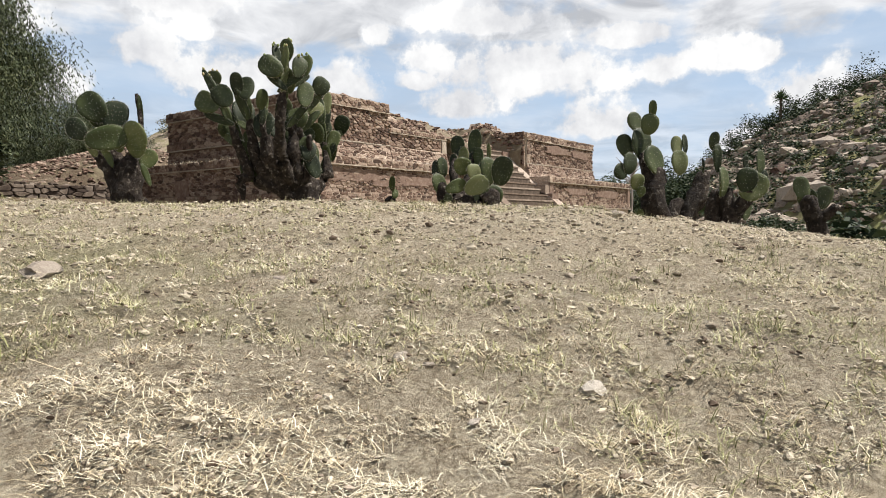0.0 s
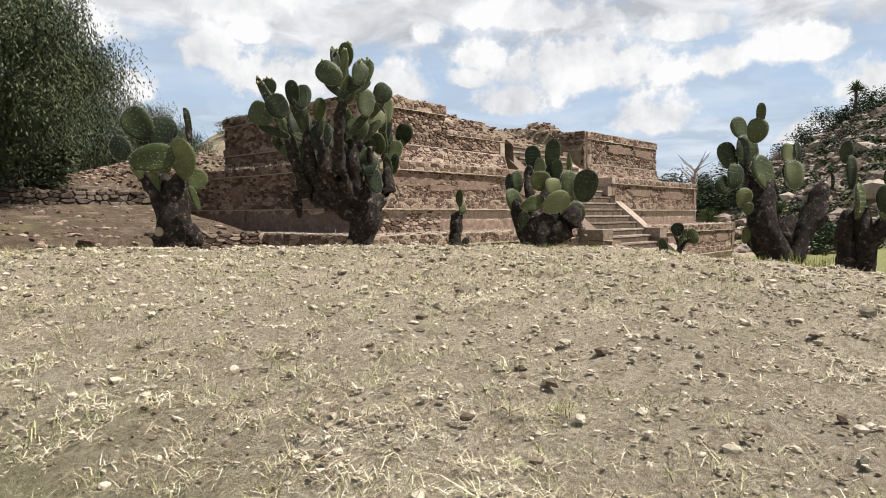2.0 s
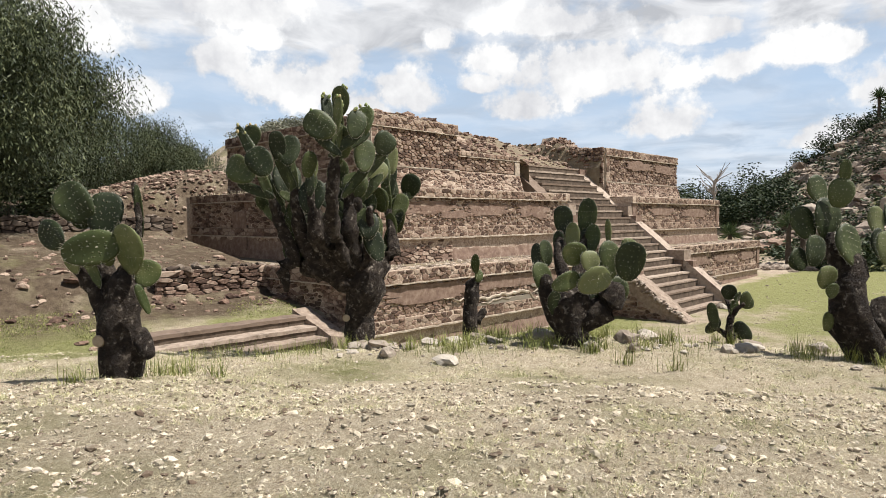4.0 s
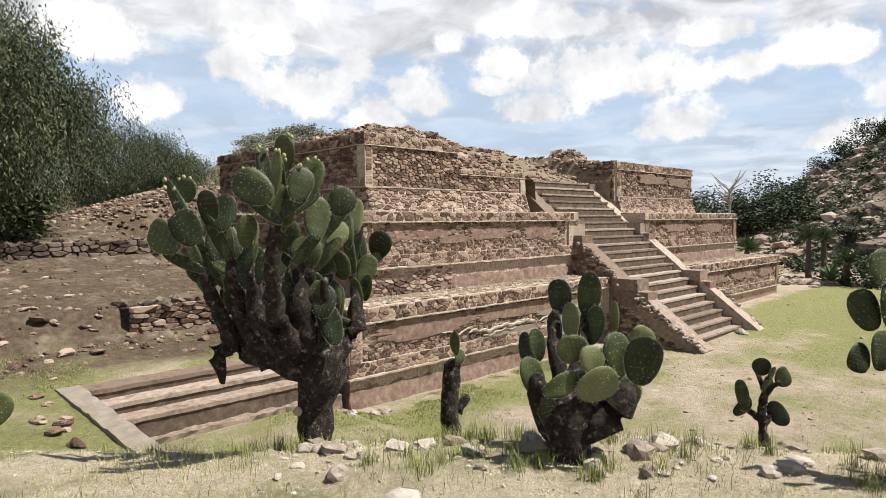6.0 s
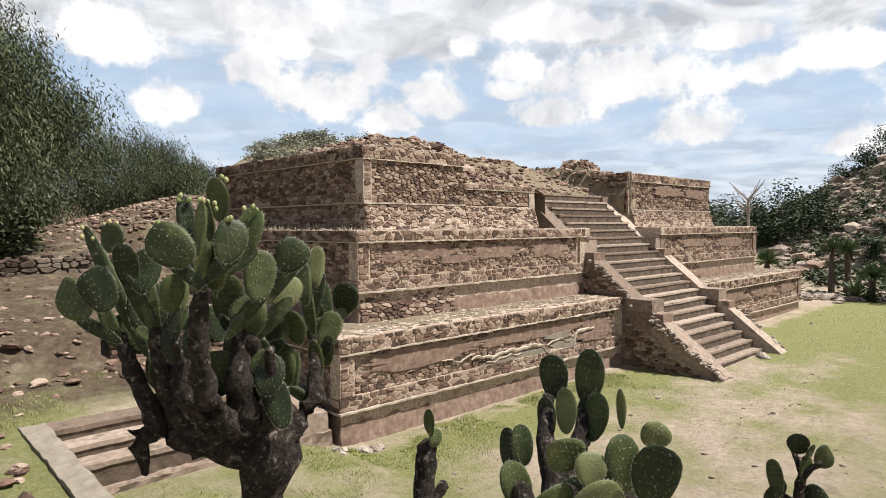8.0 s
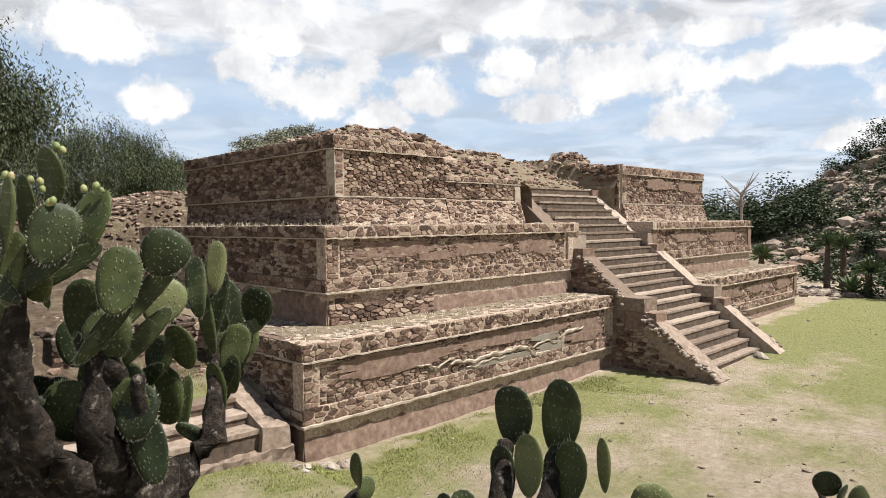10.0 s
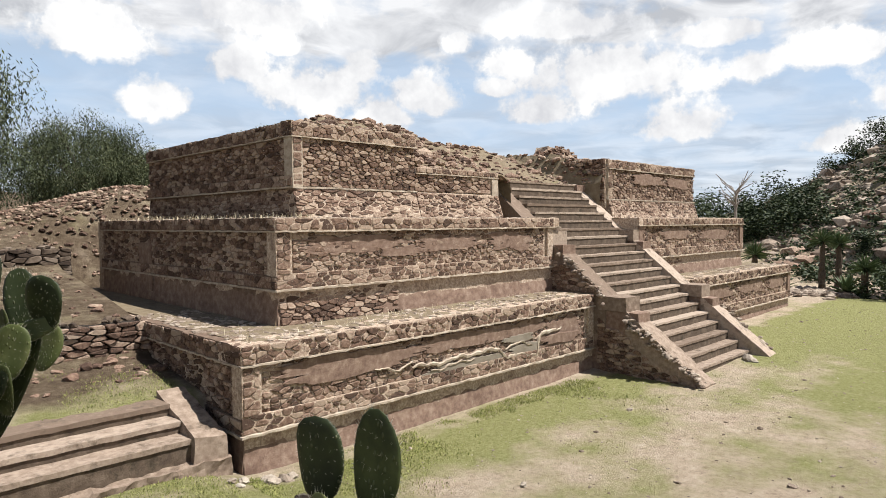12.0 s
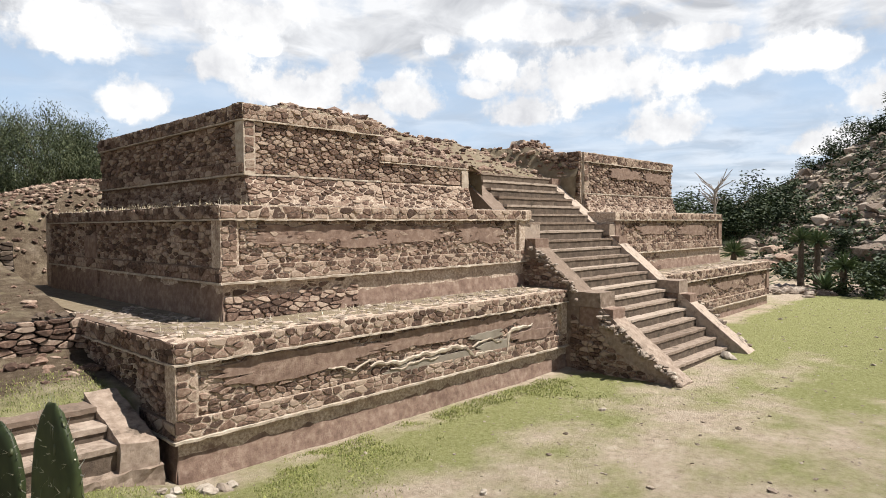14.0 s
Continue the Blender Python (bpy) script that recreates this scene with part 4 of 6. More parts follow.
# ---- prickly pears ----
def pad_meshes(k):
    verts, faces, nu, nv = [], [], 16, 9
    for j in range(nv + 1):
        t = math.pi * j / nv
        for i in range(nu):
            a = 2 * math.pi * i / nu
            sx, sy, sz = math.sin(t) * math.cos(a), math.sin(t) * math.sin(a), -math.cos(t)
            bend = 0.05 * math.sin(3 * sx + k) + 0.04 * math.cos(2.5 * sz + 2 * k)
            verts.append((0.5 * math.copysign(abs(sx) ** 0.9, sx) * (1 + 0.14 * sz) + 0.015 * math.sin(5 * a + k), 0.105 * math.copysign(abs(sy) ** 0.7, sy) + bend, 0.5 * sz))
    for j in range(nv):
        for i in range(nu):
            faces.append((j * nu + i, j * nu + (i + 1) % nu, (j + 1) * nu + (i + 1) % nu, (j + 1) * nu + i))
    R = random.Random(k + 40)
    sv, sf = [], []
    for row in range(7):
        for col in range(7):
            x, z = -0.45 + col * 0.15 + (0.075 if row % 2 else 0), -0.42 + row * 0.14
            q = (x / 0.5) ** 2 + (z / 0.5) ** 2
            if q > 0.95:
                continue
            bend = 0.05 * math.sin(6 * x + k) + 0.04 * math.cos(5 * z + 2 * k)
            for side in (-1, 1):
                y = side * 0.105 * (1 - q) ** 0.35 + bend
                for _ in range(2):
                    d = Vector((R.uniform(-1, 1), side * R.uniform(0.5, 1.2), R.uniform(-0.9, 0.7))).normalized() * R.uniform(0.04, 0.085)
                    o = len(sv)
                    w = Vector((0.0035, 0, 0.002))
                    base = Vector((x, y, z))
                    sv += [tuple(base - w), tuple(base + w), tuple(base + d)]
                    sf.append((o, o + 1, o + 2))
    for i in range(64):
        a = 6.28318 * i / 64 + R.uniform(-0.04, 0.04)
        sx, sz = math.sin(a), math.cos(a)
        base = Vector((0.5 * math.copysign(abs(sx) ** 0.9, sx) * (1 + 0.14 * sz), 0.05 * math.sin(3 * sx + k) + 0.04 * math.cos(2.5 * sz + 2 * k), 0.5 * sz)) * 0.985
        d = Vector((sx + R.uniform(-0.5, 0.5), R.uniform(-0.8, 0.8), sz + R.uniform(-0.5, 0.5))).normalized() * R.uniform(0.04, 0.09)
        o = len(sv)
        w = Vector((sz, 0, -sx)) * 0.006
        sv += [tuple(base - w), tuple(base + w), tuple(base + d)]
        sf.append((o, o + 1, o + 2))
    return verts, faces, sv, sf


PADS = []
for k in range(4):
    pv, pf, sv, sf = pad_meshes(k)
    PADS.append((mesh_data("pad", pv, pf, M_PAD, True), mesh_data("pad", pv, pf, M_PADOLD, True), mesh_data("spines", sv, sf, M_SPINE)))


def tube(points, radii, sides=9, rough=0.16, seed=0, ends=True):
    """A tapered round limb through the points."""
    P = [Vector(p) for p in points]
    # more rings than corners, for knots and bends
    Q, RR = [], []
    for i in range(len(P) - 1):
        n = max(2, int((P[i + 1] - P[i]).length / (radii[i] * 0.7 + 0.01)))
        n = min(n, 12)
        for k in range(n):
            t = k / n
            Q.append(P[i].lerp(P[i + 1], t))
            RR.append(radii[i] * (1 - t) + radii[i + 1] * t)
    Q.append(P[-1])
    RR.append(radii[-1])
    if ends and radii[-1] > 0.03:
        d = (P[-1] - P[-2]).normalized() * radii[-1]
        Q += [P[-1] + d * 0.45, P[-1] + d * 0.75]
        RR += [radii[-1] * 0.75, radii[-1] * 0.3]
    verts, faces = [], []
    for i, (p, r) in enumerate(zip(Q, RR)):
        d = (Q[min(i + 1, len(Q) - 1)] - Q[max(i - 1, 0)]).normalized()
        a = d.orthogonal().normalized() if abs(d.z) < 0.95 else Vector((1, 0, 0))
        a = (a - d * a.dot(d)).normalized()
        b = d.cross(a)
        for s in range(sides):
            c = 6.28318 * s / sides
            n = (a * math.cos(c) + b * math.sin(c))
            k = 1 + rough * 2.2 * noise.noise((p + n * r) * (0.55 / max(r, 0.02)) + Vector((seed, 0, 0))) + rough * noise.noise((p + n * r) * (1.7 / max(r, 0.02)))
            verts.append(tuple(p + n * r * k))
    for i in range(len(Q) - 1):
        for s in range(sides):
            faces.append((i * sides + s, i * sides + (s + 1) % sides, (i + 1) * sides + (s + 1) % sides, (i + 1) * sides + s))
    if ends:
        faces.append(tuple(range(sides))[::-1])
        faces.append(tuple((len(Q) - 1) * sides + s for s in range(sides)))
    return verts, faces


FRUIT = None


def cactus(label, base, facing, limbs, pads, seed, spiny=True, fruit=0, name="prickly_pear", cuts=(), thick=0.76, plump=1.16, sideways=0, slim=1.0, size=1.0, askew=0):
    """limbs: lists of (across, up, radius) or (across, back, up, radius); pads: (across, up, width, height, tilt) or (across, back, up, ...). facing: the heading that looks straight at it, in degrees."""
    global FRUIT
    limbs = [[tuple(c * size for c in p) for p in limb] for limb in limbs]
    pads = [(*(c * size for c in p[:-1]), p[-1]) for p in pads]
    R = random.Random(seed)
    z0 = zat(base[0], base[1])
    ob = thing(name, label, "cactus", (base[0], base[1], z0 - 0.06))
    ob.rotation_euler = (0, 0, radians(facing - 90))
    lift = 0.06

    for k, limb in enumerate(limbs):
        d = 0 if k == 0 else R.uniform(-0.16, 0.16)
        pts = []
        for i, p in enumerate(limb):
            x, z = p[0], p[-2]
            if len(p) == 4:
                pts.append((x, p[1], z + lift if z > 0.02 else 0))
                continue
            pts.append((x, d * min(1, i), z + lift if z > 0.02 else 0))
        part("trunk" if k == 0 else "limb", *tube(pts, [p[-1] * thick * (1 if k == 0 else slim) for p in limb], 16, 0.22, seed + k), M_BARK, ob, smooth=True, local=True)
    for (x, z, r) in cuts:
        v = [(x + r * math.cos(a * 0.5236), -0.215 * thick * size, z + lift + r * math.sin(a * 0.5236)) for a in range(12)] + [(x + r * 0.9 * math.cos(a * 0.5236), -0.215 * thick * size - 0.02, z + lift + r * 0.9 * math.sin(a * 0.5236)) for a in range(12)]
        part("cut_end", v, [(a, (a + 1) % 12, 12 + (a + 1) % 12, 12 + a) for a in range(12)] + [tuple(range(12, 24))], M_CUT, ob, "pale sawn end", local=True)
    tops = []
    for i, p in enumerate(pads):
        x, (z, w, h, tilt) = p[0], p[-4:]
        k = R.randrange(4)
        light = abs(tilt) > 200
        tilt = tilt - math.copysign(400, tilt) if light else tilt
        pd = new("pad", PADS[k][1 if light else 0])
        pd.parent = ob
        y = R.uniform(-0.24, 0.24) * (1 if w > 0.12 else 0.5) * (0.15 if plump > 1.2 else 1)
        if len(p) == 6:
            y = p[1]
        turn = R.uniform(-58, 58) if i >= sideways else R.uniform(-42, -34) if i < askew else R.uniform(-26, 26)
        pd.matrix_basis = pose(x, y, z + lift, R.uniform(-14, 14), tilt, turn) @ Matrix.Diagonal((w * plump, max(w, 0.16) * 0.85, h * plump, 1))
        if spiny:
            sp = new("thorn_cover", PADS[k][2])
            sp.parent = pd
            sp["kind"] = "stuff"
        tops.append((x, y, z + h * 0.5, w, h, tilt))
    if fruit:
        if FRUIT is None:
            v, f = rock_shape(3, (1, 1, 1.5), True, 0.06)
            FRUIT = mesh_data("fruit", v, f, M_FRUIT, True)
        tops.sort(key=lambda q: -q[2])
        for i in range(fruit):
            x, y, z, w, h, tilt = tops[i % min(len(tops), 9)]
            s = R.uniform(0.028, 0.042)
            e = R.uniform(-0.75, 0.75)
            a = radians(tilt)
            cx, cz = w * 0.5 * math.sin(e), h * 0.5 * math.cos(e)
            fr = new("fruit", FRUIT)
            fr.parent = ob
            zc = z - h * 0.5
            fr.matrix_basis = pose(x + cx * math.cos(a) + cz * math.sin(a), y, zc + lift + cz * math.cos(a) - cx * math.sin(a) + s * 0.45, 0, R.uniform(-25, 25), 0) @ Matrix.Diagonal((s, s, s, 1))
    return ob


def inner_pads(n, low, high):
    """The crowded dark older pads inside the crown of the large one."""
    R = random.Random(61 + n)
    return [(R.uniform(-0.75, 0.35), R.uniform(-0.45, 0.15), R.uniform(low, high), R.uniform(0.2, 0.27), R.uniform(0.28, 0.40), R.uniform(-28, 28)) for _ in range(n)]


# the large one beside the crest
LARGE_LIMBS = [[(0, 0, 0, 0.18), (0.02, 0, 0.48, 0.19), (0.10, 0, 0.79, 0.25), (0.14, 0, 1.05, 0.22)],
               [(0.20, 0, 0.85, 0.14), (0.32, 0.1, 1.08, 0.15), (0.45, 0.25, 1.22, 0.13), (0.40, 0.42, 1.59, 0.06), (0.37, 0.58, 1.9, 0.045)],
               [(0.11, -0.1, 1.0, 0.15), (0.19, -0.2, 1.38, 0.10), (0.21, -0.3, 1.76, 0.055)],
               [(0.02, -0.08, 0.78, 0.17), (-0.30, -0.3, 0.97, 0.14), (-0.64, -0.4, 1.13, 0.12), (-0.79, -0.45, 1.52, 0.10), (-0.89, -0.5, 1.9, 0.07)],
               [(-0.66, -0.4, 1.13, 0.12), (-0.80, -0.45, 1.12, 0.11), (-0.74, -0.45, 0.82, 0.045)],
               [(-0.06, -0.2, 1.05, 0.16), (-0.19, -0.6, 1.41, 0.13), (-0.15, -0.85, 1.93, 0.105), (-0.10, -0.9, 2.36, 0.075)],
               [(-0.05, -0.1, 0.98, 0.18), (-0.02, -0.35, 1.5, 0.15), (-0.05, -0.3, 1.95, 0.09)],
               [(-0.32, -0.3, 0.95, 0.16), (-0.58, -0.4, 1.44, 0.14), (-0.63, -0.45, 1.95, 0.08)],
               [(-0.20, -0.2, 0.95, 0.17), (-0.38, -0.5, 1.46, 0.16), (-0.44, -0.5, 1.95, 0.08)],
               [(0.08, 0, 0.9, 0.18), (-0.02, 0, 1.36, 0.16), (0.06, -0.3, 1.85, 0.08)]]
LARGE_PADS = [(-1.25, 0.08, 2.65, 0.23, 0.24, 5), (-1.22, -0.54, 2.19, 0.28, 0.40, -65), (0.66, 0.61, 2.06, 0.25, 0.30, 28), (-0.24, -1.05, 2.61, 0.27, 0.33, -55), (-0.08, -0.61, 2.94, 0.22, 0.31, 4),
              (0.13, -0.95, 2.64, 0.20, 0.29, 16), (0.38, -0.28, 2.51, 0.25, 0.27, 30), (0.28, -0.09, 2.20, 0.24, 0.28, 420), (0.48, 0.90, 1.76, 0.19, 0.28, 410), (-0.04, -0.86, 2.46, 0.21, 0.33, -4),
              (0.16, -0.40, 2.36, 0.23, 0.37, 6), (0.04, -0.29, 2.03, 0.28, 0.29, -12), (0.14, 0.13, 1.81, 0.21, 0.26, 8), (-0.98, -0.62, 2.27, 0.28, 0.33, -38), (-0.67, -0.53, 2.41, 0.22, 0.33, 4)]
LARGE_MORE = [(-0.79, -0.58, 2.45, 0.17, 0.32, -6), (-0.98, -0.15, 1.86, 0.30, 0.36, -50), (0.40, 0.82, 2.02, 0.17, 0.42, -8), (-0.18, -0.14, 2.13, 0.24, 0.42, 0), (-0.75, -0.30, 2.08, 0.30, 0.42, -4),
              (-0.43, -0.50, 1.89, 0.28, 0.38, 4), (-0.06, -0.20, 1.71, 0.26, 0.44, 0), (0.01, -0.10, 1.52, 0.26, 0.36, 6), (0.17, -0.70, 2.68, 0.22, 0.38, 412), (0.44, 0.40, 2.38, 0.13, 0.34, 404), (0.34, 0.30, 2.25, 0.14, 0.40, -10),
              (0.52, 0.50, 1.79, 0.20, 0.32, 418), (-0.17, -0.95, 2.76, 0.11, 0.38, -8), (-0.06, -1.0, 2.73, 0.11, 0.36, 404), (-0.44, -0.60, 2.24, 0.16, 0.28, 6), (-0.41, -0.50, 2.22, 0.10, 0.24, 400), (0.26, 0.25, 1.45, 0.10, 0.36, 402)]


def carriers(pads, limbs):
    """Older pads that join each outer pad to the nearest limb below it."""
    knots = [Vector(a[:3]).lerp(Vector(b[:3]), k / 4) for limb in limbs for a, b in zip(limb, limb[1:]) for k in range(5)]
    out = []
    for x, y, z, w, h, tilt in pads:
        foot = Vector((x, y, z - h * 0.42))
        near = min((q for q in knots if q.z < z - 0.2), key=lambda q: (q - foot).length)
        d = foot - near
        if d.length > 0.12:
            m = near.lerp(foot, 0.5)
            out.append((m.x, m.y, m.z, min(0.13, 0.07 + d.length * 0.12), d.length * 1.15 + 0.06, math.degrees(math.atan2(d.x, max(0.05, d.z)))))
    return out


LARGE_OUTER = LARGE_PADS + LARGE_MORE + carriers(LARGE_PADS + LARGE_MORE, LARGE_LIMBS)
cactus("tall old prickly pear with thick dark trunk and many pads", (7.49, 8.30), 45.3, LARGE_LIMBS, LARGE_OUTER + [(0.42, 0.42, 1.52, 0.13, 0.36, 396), (0.52, 0.46, 1.60, 0.12, 0.30, 14), (0.36, 0.52, 1.74, 0.12, 0.34, -8)] + inner_pads(10, 1.5, 2.05) + inner_pads(9, 1.1, 1.6), 5, fruit=30, sideways=99, cuts=((-0.10, 0.45, 0.045),), plump=1.08, thick=0.88, slim=0.78)
# the low spreading one near the crest
LOW_LIMBS = [[(0, 0, 0, 0.19), (-0.04, 0, 0.2, 0.21), (-0.02, 0, 0.45, 0.20)], [(-0.1, 0, 0.15, 0.12), (-0.24, -0.02, 0.38, 0.11), (-0.30, -0.04, 0.68, 0.08)],
             [(0.08, 0, 0.22, 0.17), (0.30, 0, 0.38, 0.18), (0.42, -0.05, 0.55, 0.14)], [(0.0, 0.02, 0.43, 0.12), (0.10, 0.2, 0.8, 0.08), (0.2, 0.36, 1.12, 0.05)], [(-0.05, 0.05, 0.5, 0.09), (-0.10, 0.3, 0.9, 0.07), (-0.05, 0.5, 1.15, 0.05)]]
LOW_PADS = [(0.0, 0.55, 1.30, 0.22, 0.31, -4), (0.23, 0.38, 1.33, 0.22, 0.40, 5), (0.05, 0.30, 1.11, 0.16, 0.31, 400), (0.25, 0.25, 1.08, 0.18, 0.33, 408), (0.40, 0.14, 1.17, 0.07, 0.27, 400), (-0.29, 0.04, 0.95, 0.14, 0.27, -5),
            (-0.38, 0.08, 0.91, 0.12, 0.28, -5), (-0.03, -0.14, 0.95, 0.25, 0.24, 410), (0.12, -0.20, 0.88, 0.19, 0.21, 400), (0.33, -0.14, 0.88, 0.25, 0.39, -5), (0.50, -0.30, 0.88, 0.28, 0.39, 10), (0.62, 0.1, 1.00, 0.21, 0.18, 430),
            (-0.13, -0.2, 0.67, 0.18, 0.31, 470), (0.15, -0.24, 0.68, 0.24, 0.34, 460), (-0.23, -0.12, 0.44, 0.15, 0.27, -10), (-0.33, 0.0, 0.68, 0.20, 0.36, -20), (0.40, 0.0, 0.54, 0.33, 0.33, 0), (0.12, 0.02, 0.56, 0.34, 0.34, 0),
            (0.20, 0.34, 1.02, 0.14, 0.34, 0), (0.34, 0.06, 0.70, 0.3, 0.3, 12), (-0.07, 0.42, 1.02, 0.13, 0.30, -4)]
cactus("low broad prickly pear with bright green pads on a dark stump", (8.42, 5.80), 45.3, LOW_LIMBS, LOW_PADS, 8, plump=1.06, sideways=21, askew=5, thick=0.9)
# beside the left edge of the crest
SLOPE_LIMBS = [[(0.0, 0, 0, 0.22), (0.0, 0, 0.39, 0.234), (0.02, 0, 0.8, 0.195)],
               [(-0.07, 0, 0.42, 0.129), (-0.2, 0, 0.73, 0.114), (-0.34, -0.05, 0.99, 0.084)],
               [(0.02, 0, 0.66, 0.135), (0.05, 0.03, 0.9, 0.098)],
               [(-0.03, 0, 0.66, 0.128), (-0.18, 0.08, 0.94, 0.092)],
               [(0.13, 0, 0.39, 0.097), (0.25, -0.1, 0.23, 0.096)],
               [(0.09, 0.1, 0.97, 0.038), (0.11, 0.12, 1.29, 0.038), (0.07, 0.12, 1.6, 0.031)]]
SLOPE_PADS = [(-0.38, 0.05, 1.43, 0.28, 0.36, -38), (-0.16, 0.1, 1.34, 0.27, 0.36, 8), (-0.51, -0.05, 1.17, 0.22, 0.29, -60), (-0.17, -0.12, 1.07, 0.26, 0.42, 478), (0.12, -0.1, 1.06, 0.31, 0.4, 400), (0.1, 0.14, 1.36, 0.06, 0.44, -4), (0.22, 0, 0.86, 0.19, 0.22, 420), (-0.35, 0.1, 1.3, 0.16, 0.16, 20), (-0.21, -0.05, 0.87, 0.13, 0.27, -425), (-0.33, -0.1, 0.96, 0.11, 0.19, -425), (0.25, -0.15, 0.67, 0.07, 0.25, -420), (-0.07, -0.05, 1.01, 0.11, 0.17, -410)]
cactus("prickly pear with stubby bark-covered trunk and pale green pads", (4.51, 7.57), 43.5, SLOPE_LIMBS, SLOPE_PADS, 12, cuts=((-0.11, 0.34, 0.05),), plump=1.04, sideways=12, thick=0.66)
# on the crest to the east
EAST_LIMBS = [[(0.0, 0, 0, 0.17), (-0.16, 0, 0.25, 0.22), (-0.28, 0, 0.5, 0.21), (-0.30, 0.02, 0.80, 0.17), (-0.20, 0.05, 1.0, 0.12)], [(0.02, 0, 0.05, 0.16), (0.17, 0, 0.34, 0.16), (0.30, 0, 0.58, 0.14), (0.46, 0.02, 0.98, 0.10)],
              [(-0.02, 0, 0.3, 0.14), (0.10, 0.05, 0.58, 0.10)], [(-0.30, 0.05, 0.85, 0.12), (-0.40, 0.15, 1.25, 0.07)], [(-0.22, 0, 0.35, 0.12), (-0.42, -0.05, 0.55, 0.09)], [(0.30, 0.0, 0.5, 0.10), (0.44, -0.05, 0.62, 0.08)]]
EAST_PADS = [(-0.49, 0.2, 1.73, 0.25, 0.30, -10), (-0.32, 0.1, 1.69, 0.24, 0.29, 10), (-0.28, 0.1, 1.9, 0.11, 0.25, 400), (-0.42, 0.15, 1.42, 0.32, 0.45, 0), (-0.63, 0.2, 1.39, 0.23, 0.34, -20), (-0.73, 0.1, 1.02, 0.23, 0.23, -40), (-0.68, -0.1, 1.12, 0.2, 0.3, 10),
             (-0.28, 0.0, 1.17, 0.39, 0.42, 10), (-0.59, -0.15, 0.86, 0.2, 0.23, 400), (-0.53, -0.15, 0.73, 0.13, 0.15, 400), (0.18, 0.3, 1.41, 0.17, 0.3, 400), (0.3, 0.3, 1.44, 0.08, 0.29, 0), (0.04, -0.1, 1.14, 0.21, 0.34, 400), (-0.48, 0.0, 0.4, 0.11, 0.2, 400), (0.14, 0.2, 1.18, 0.2, 0.3, 5)]
cactus("prickly pear with stacked round pads on dark lobed limbs", (10.2, 3.42), 43.5, EAST_LIMBS, EAST_PADS, 15, plump=1.04, sideways=15, thick=0.95, slim=0.95)
PAIR_LIMBS = [[(0, 0, 0.13), (-0.03, 0.35, 0.16), (-0.08, 0.62, 0.12)], [(0.0, 0.3, 0.13), (0.18, 0.6, 0.10)], [(-0.15, 0.0, 0.12), (-0.2, 0.4, 0.11), (-0.15, 0.6, 0.1)]]
PAIR_PADS = [(-0.15, 0.74, 0.28, 0.31, 0), (-0.17, 1.03, 0.09, 0.30, 0), (-0.17, 1.24, 0.11, 0.20, 5), (-0.30, 0.95, 0.06, 0.17, 0), (0.12, 0.76, 0.20, 0.26, 5), (0.20, 0.68, 0.27, 0.32, 428), (0.14, 0.97, 0.07, 0.15, 0), (0.38, 0.97, 0.10, 0.30, 5), (0.37, 0.72, 0.11, 0.28, 0), (-0.05, 0.5, 0.3, 0.3, 0), (0.2, 0.45, 0.26, 0.28, 0)]
cactus("prickly pear with finger-like young pads on the crest", (9.2, 2.40), 38.3, PAIR_LIMBS, PAIR_PADS, 18)
LEAN_LIMBS = [[(0.08, 0, 0.13), (0.0, 0.3, 0.14), (-0.12, 0.58, 0.11)], [(0.0, 0.35, 0.1), (0.12, 0.5, 0.07)]]
LEAN_PADS = [(-0.16, 0.72, 0.16, 0.24, -10), (0.14, 0.62, 0.18, 0.24, 20), (-0.05, 0.60, 0.2, 0.22, 5)]
cactus("leaning dark cactus trunk with few pads", (9.35, 1.50), 38.3, LEAN_LIMBS, LEAN_PADS, 21)
SMALL_LIMBS = [[(0.02, 0, 0.08), (0.0, 0.3, 0.07), (-0.03, 0.55, 0.06), (0.02, 0.86, 0.05)], [(-0.02, 0.45, 0.05), (-0.22, 0.62, 0.04), (-0.25, 0.72, 0.03)], [(0.0, 0.4, 0.05), (0.15, 0.52, 0.04)], [(0.02, 0.8, 0.045), (0.13, 0.94, 0.035)], [(0.0, 0.82, 0.045), (-0.02, 1.03, 0.03)]]
SMALL_PADS = [(0.20, 0.97, 0.22, 0.17, 50), (-0.02, 1.08, 0.16, 0.18, -10), (0.08, 1.0, 0.13, 0.16, 30), (-0.26, 0.76, 0.12, 0.30, -10), (-0.24, 0.62, 0.22, 0.14, -50), (0.17, 0.53, 0.24, 0.17, 55), (0.03, 0.86, 0.12, 0.2, 5)]
cactus("small young prickly pear on a thin stem", (11.70, 5.36), 45.3, SMALL_LIMBS, SMALL_PADS, 24, plump=1.25)
STUMP_LIMBS = [[(0, 0, 0.13), (-0.02, 0.45, 0.13), (0.0, 0.86, 0.105)], [(0.05, 0.35, 0.07), (0.14, 0.5, 0.06)], [(0.03, 0.8, 0.05), (0.06, 0.98, 0.03)]]
STUMP_PADS = [(0.03, 1.10, 0.13, 0.22, 410), (0.07, 0.95, 0.12, 0.14, 15)]
cactus("cut-off dark cactus stump with one small sprout", (8.62, 7.40), 45.3, STUMP_LIMBS, STUMP_PADS, 27, name="cactus_stump")


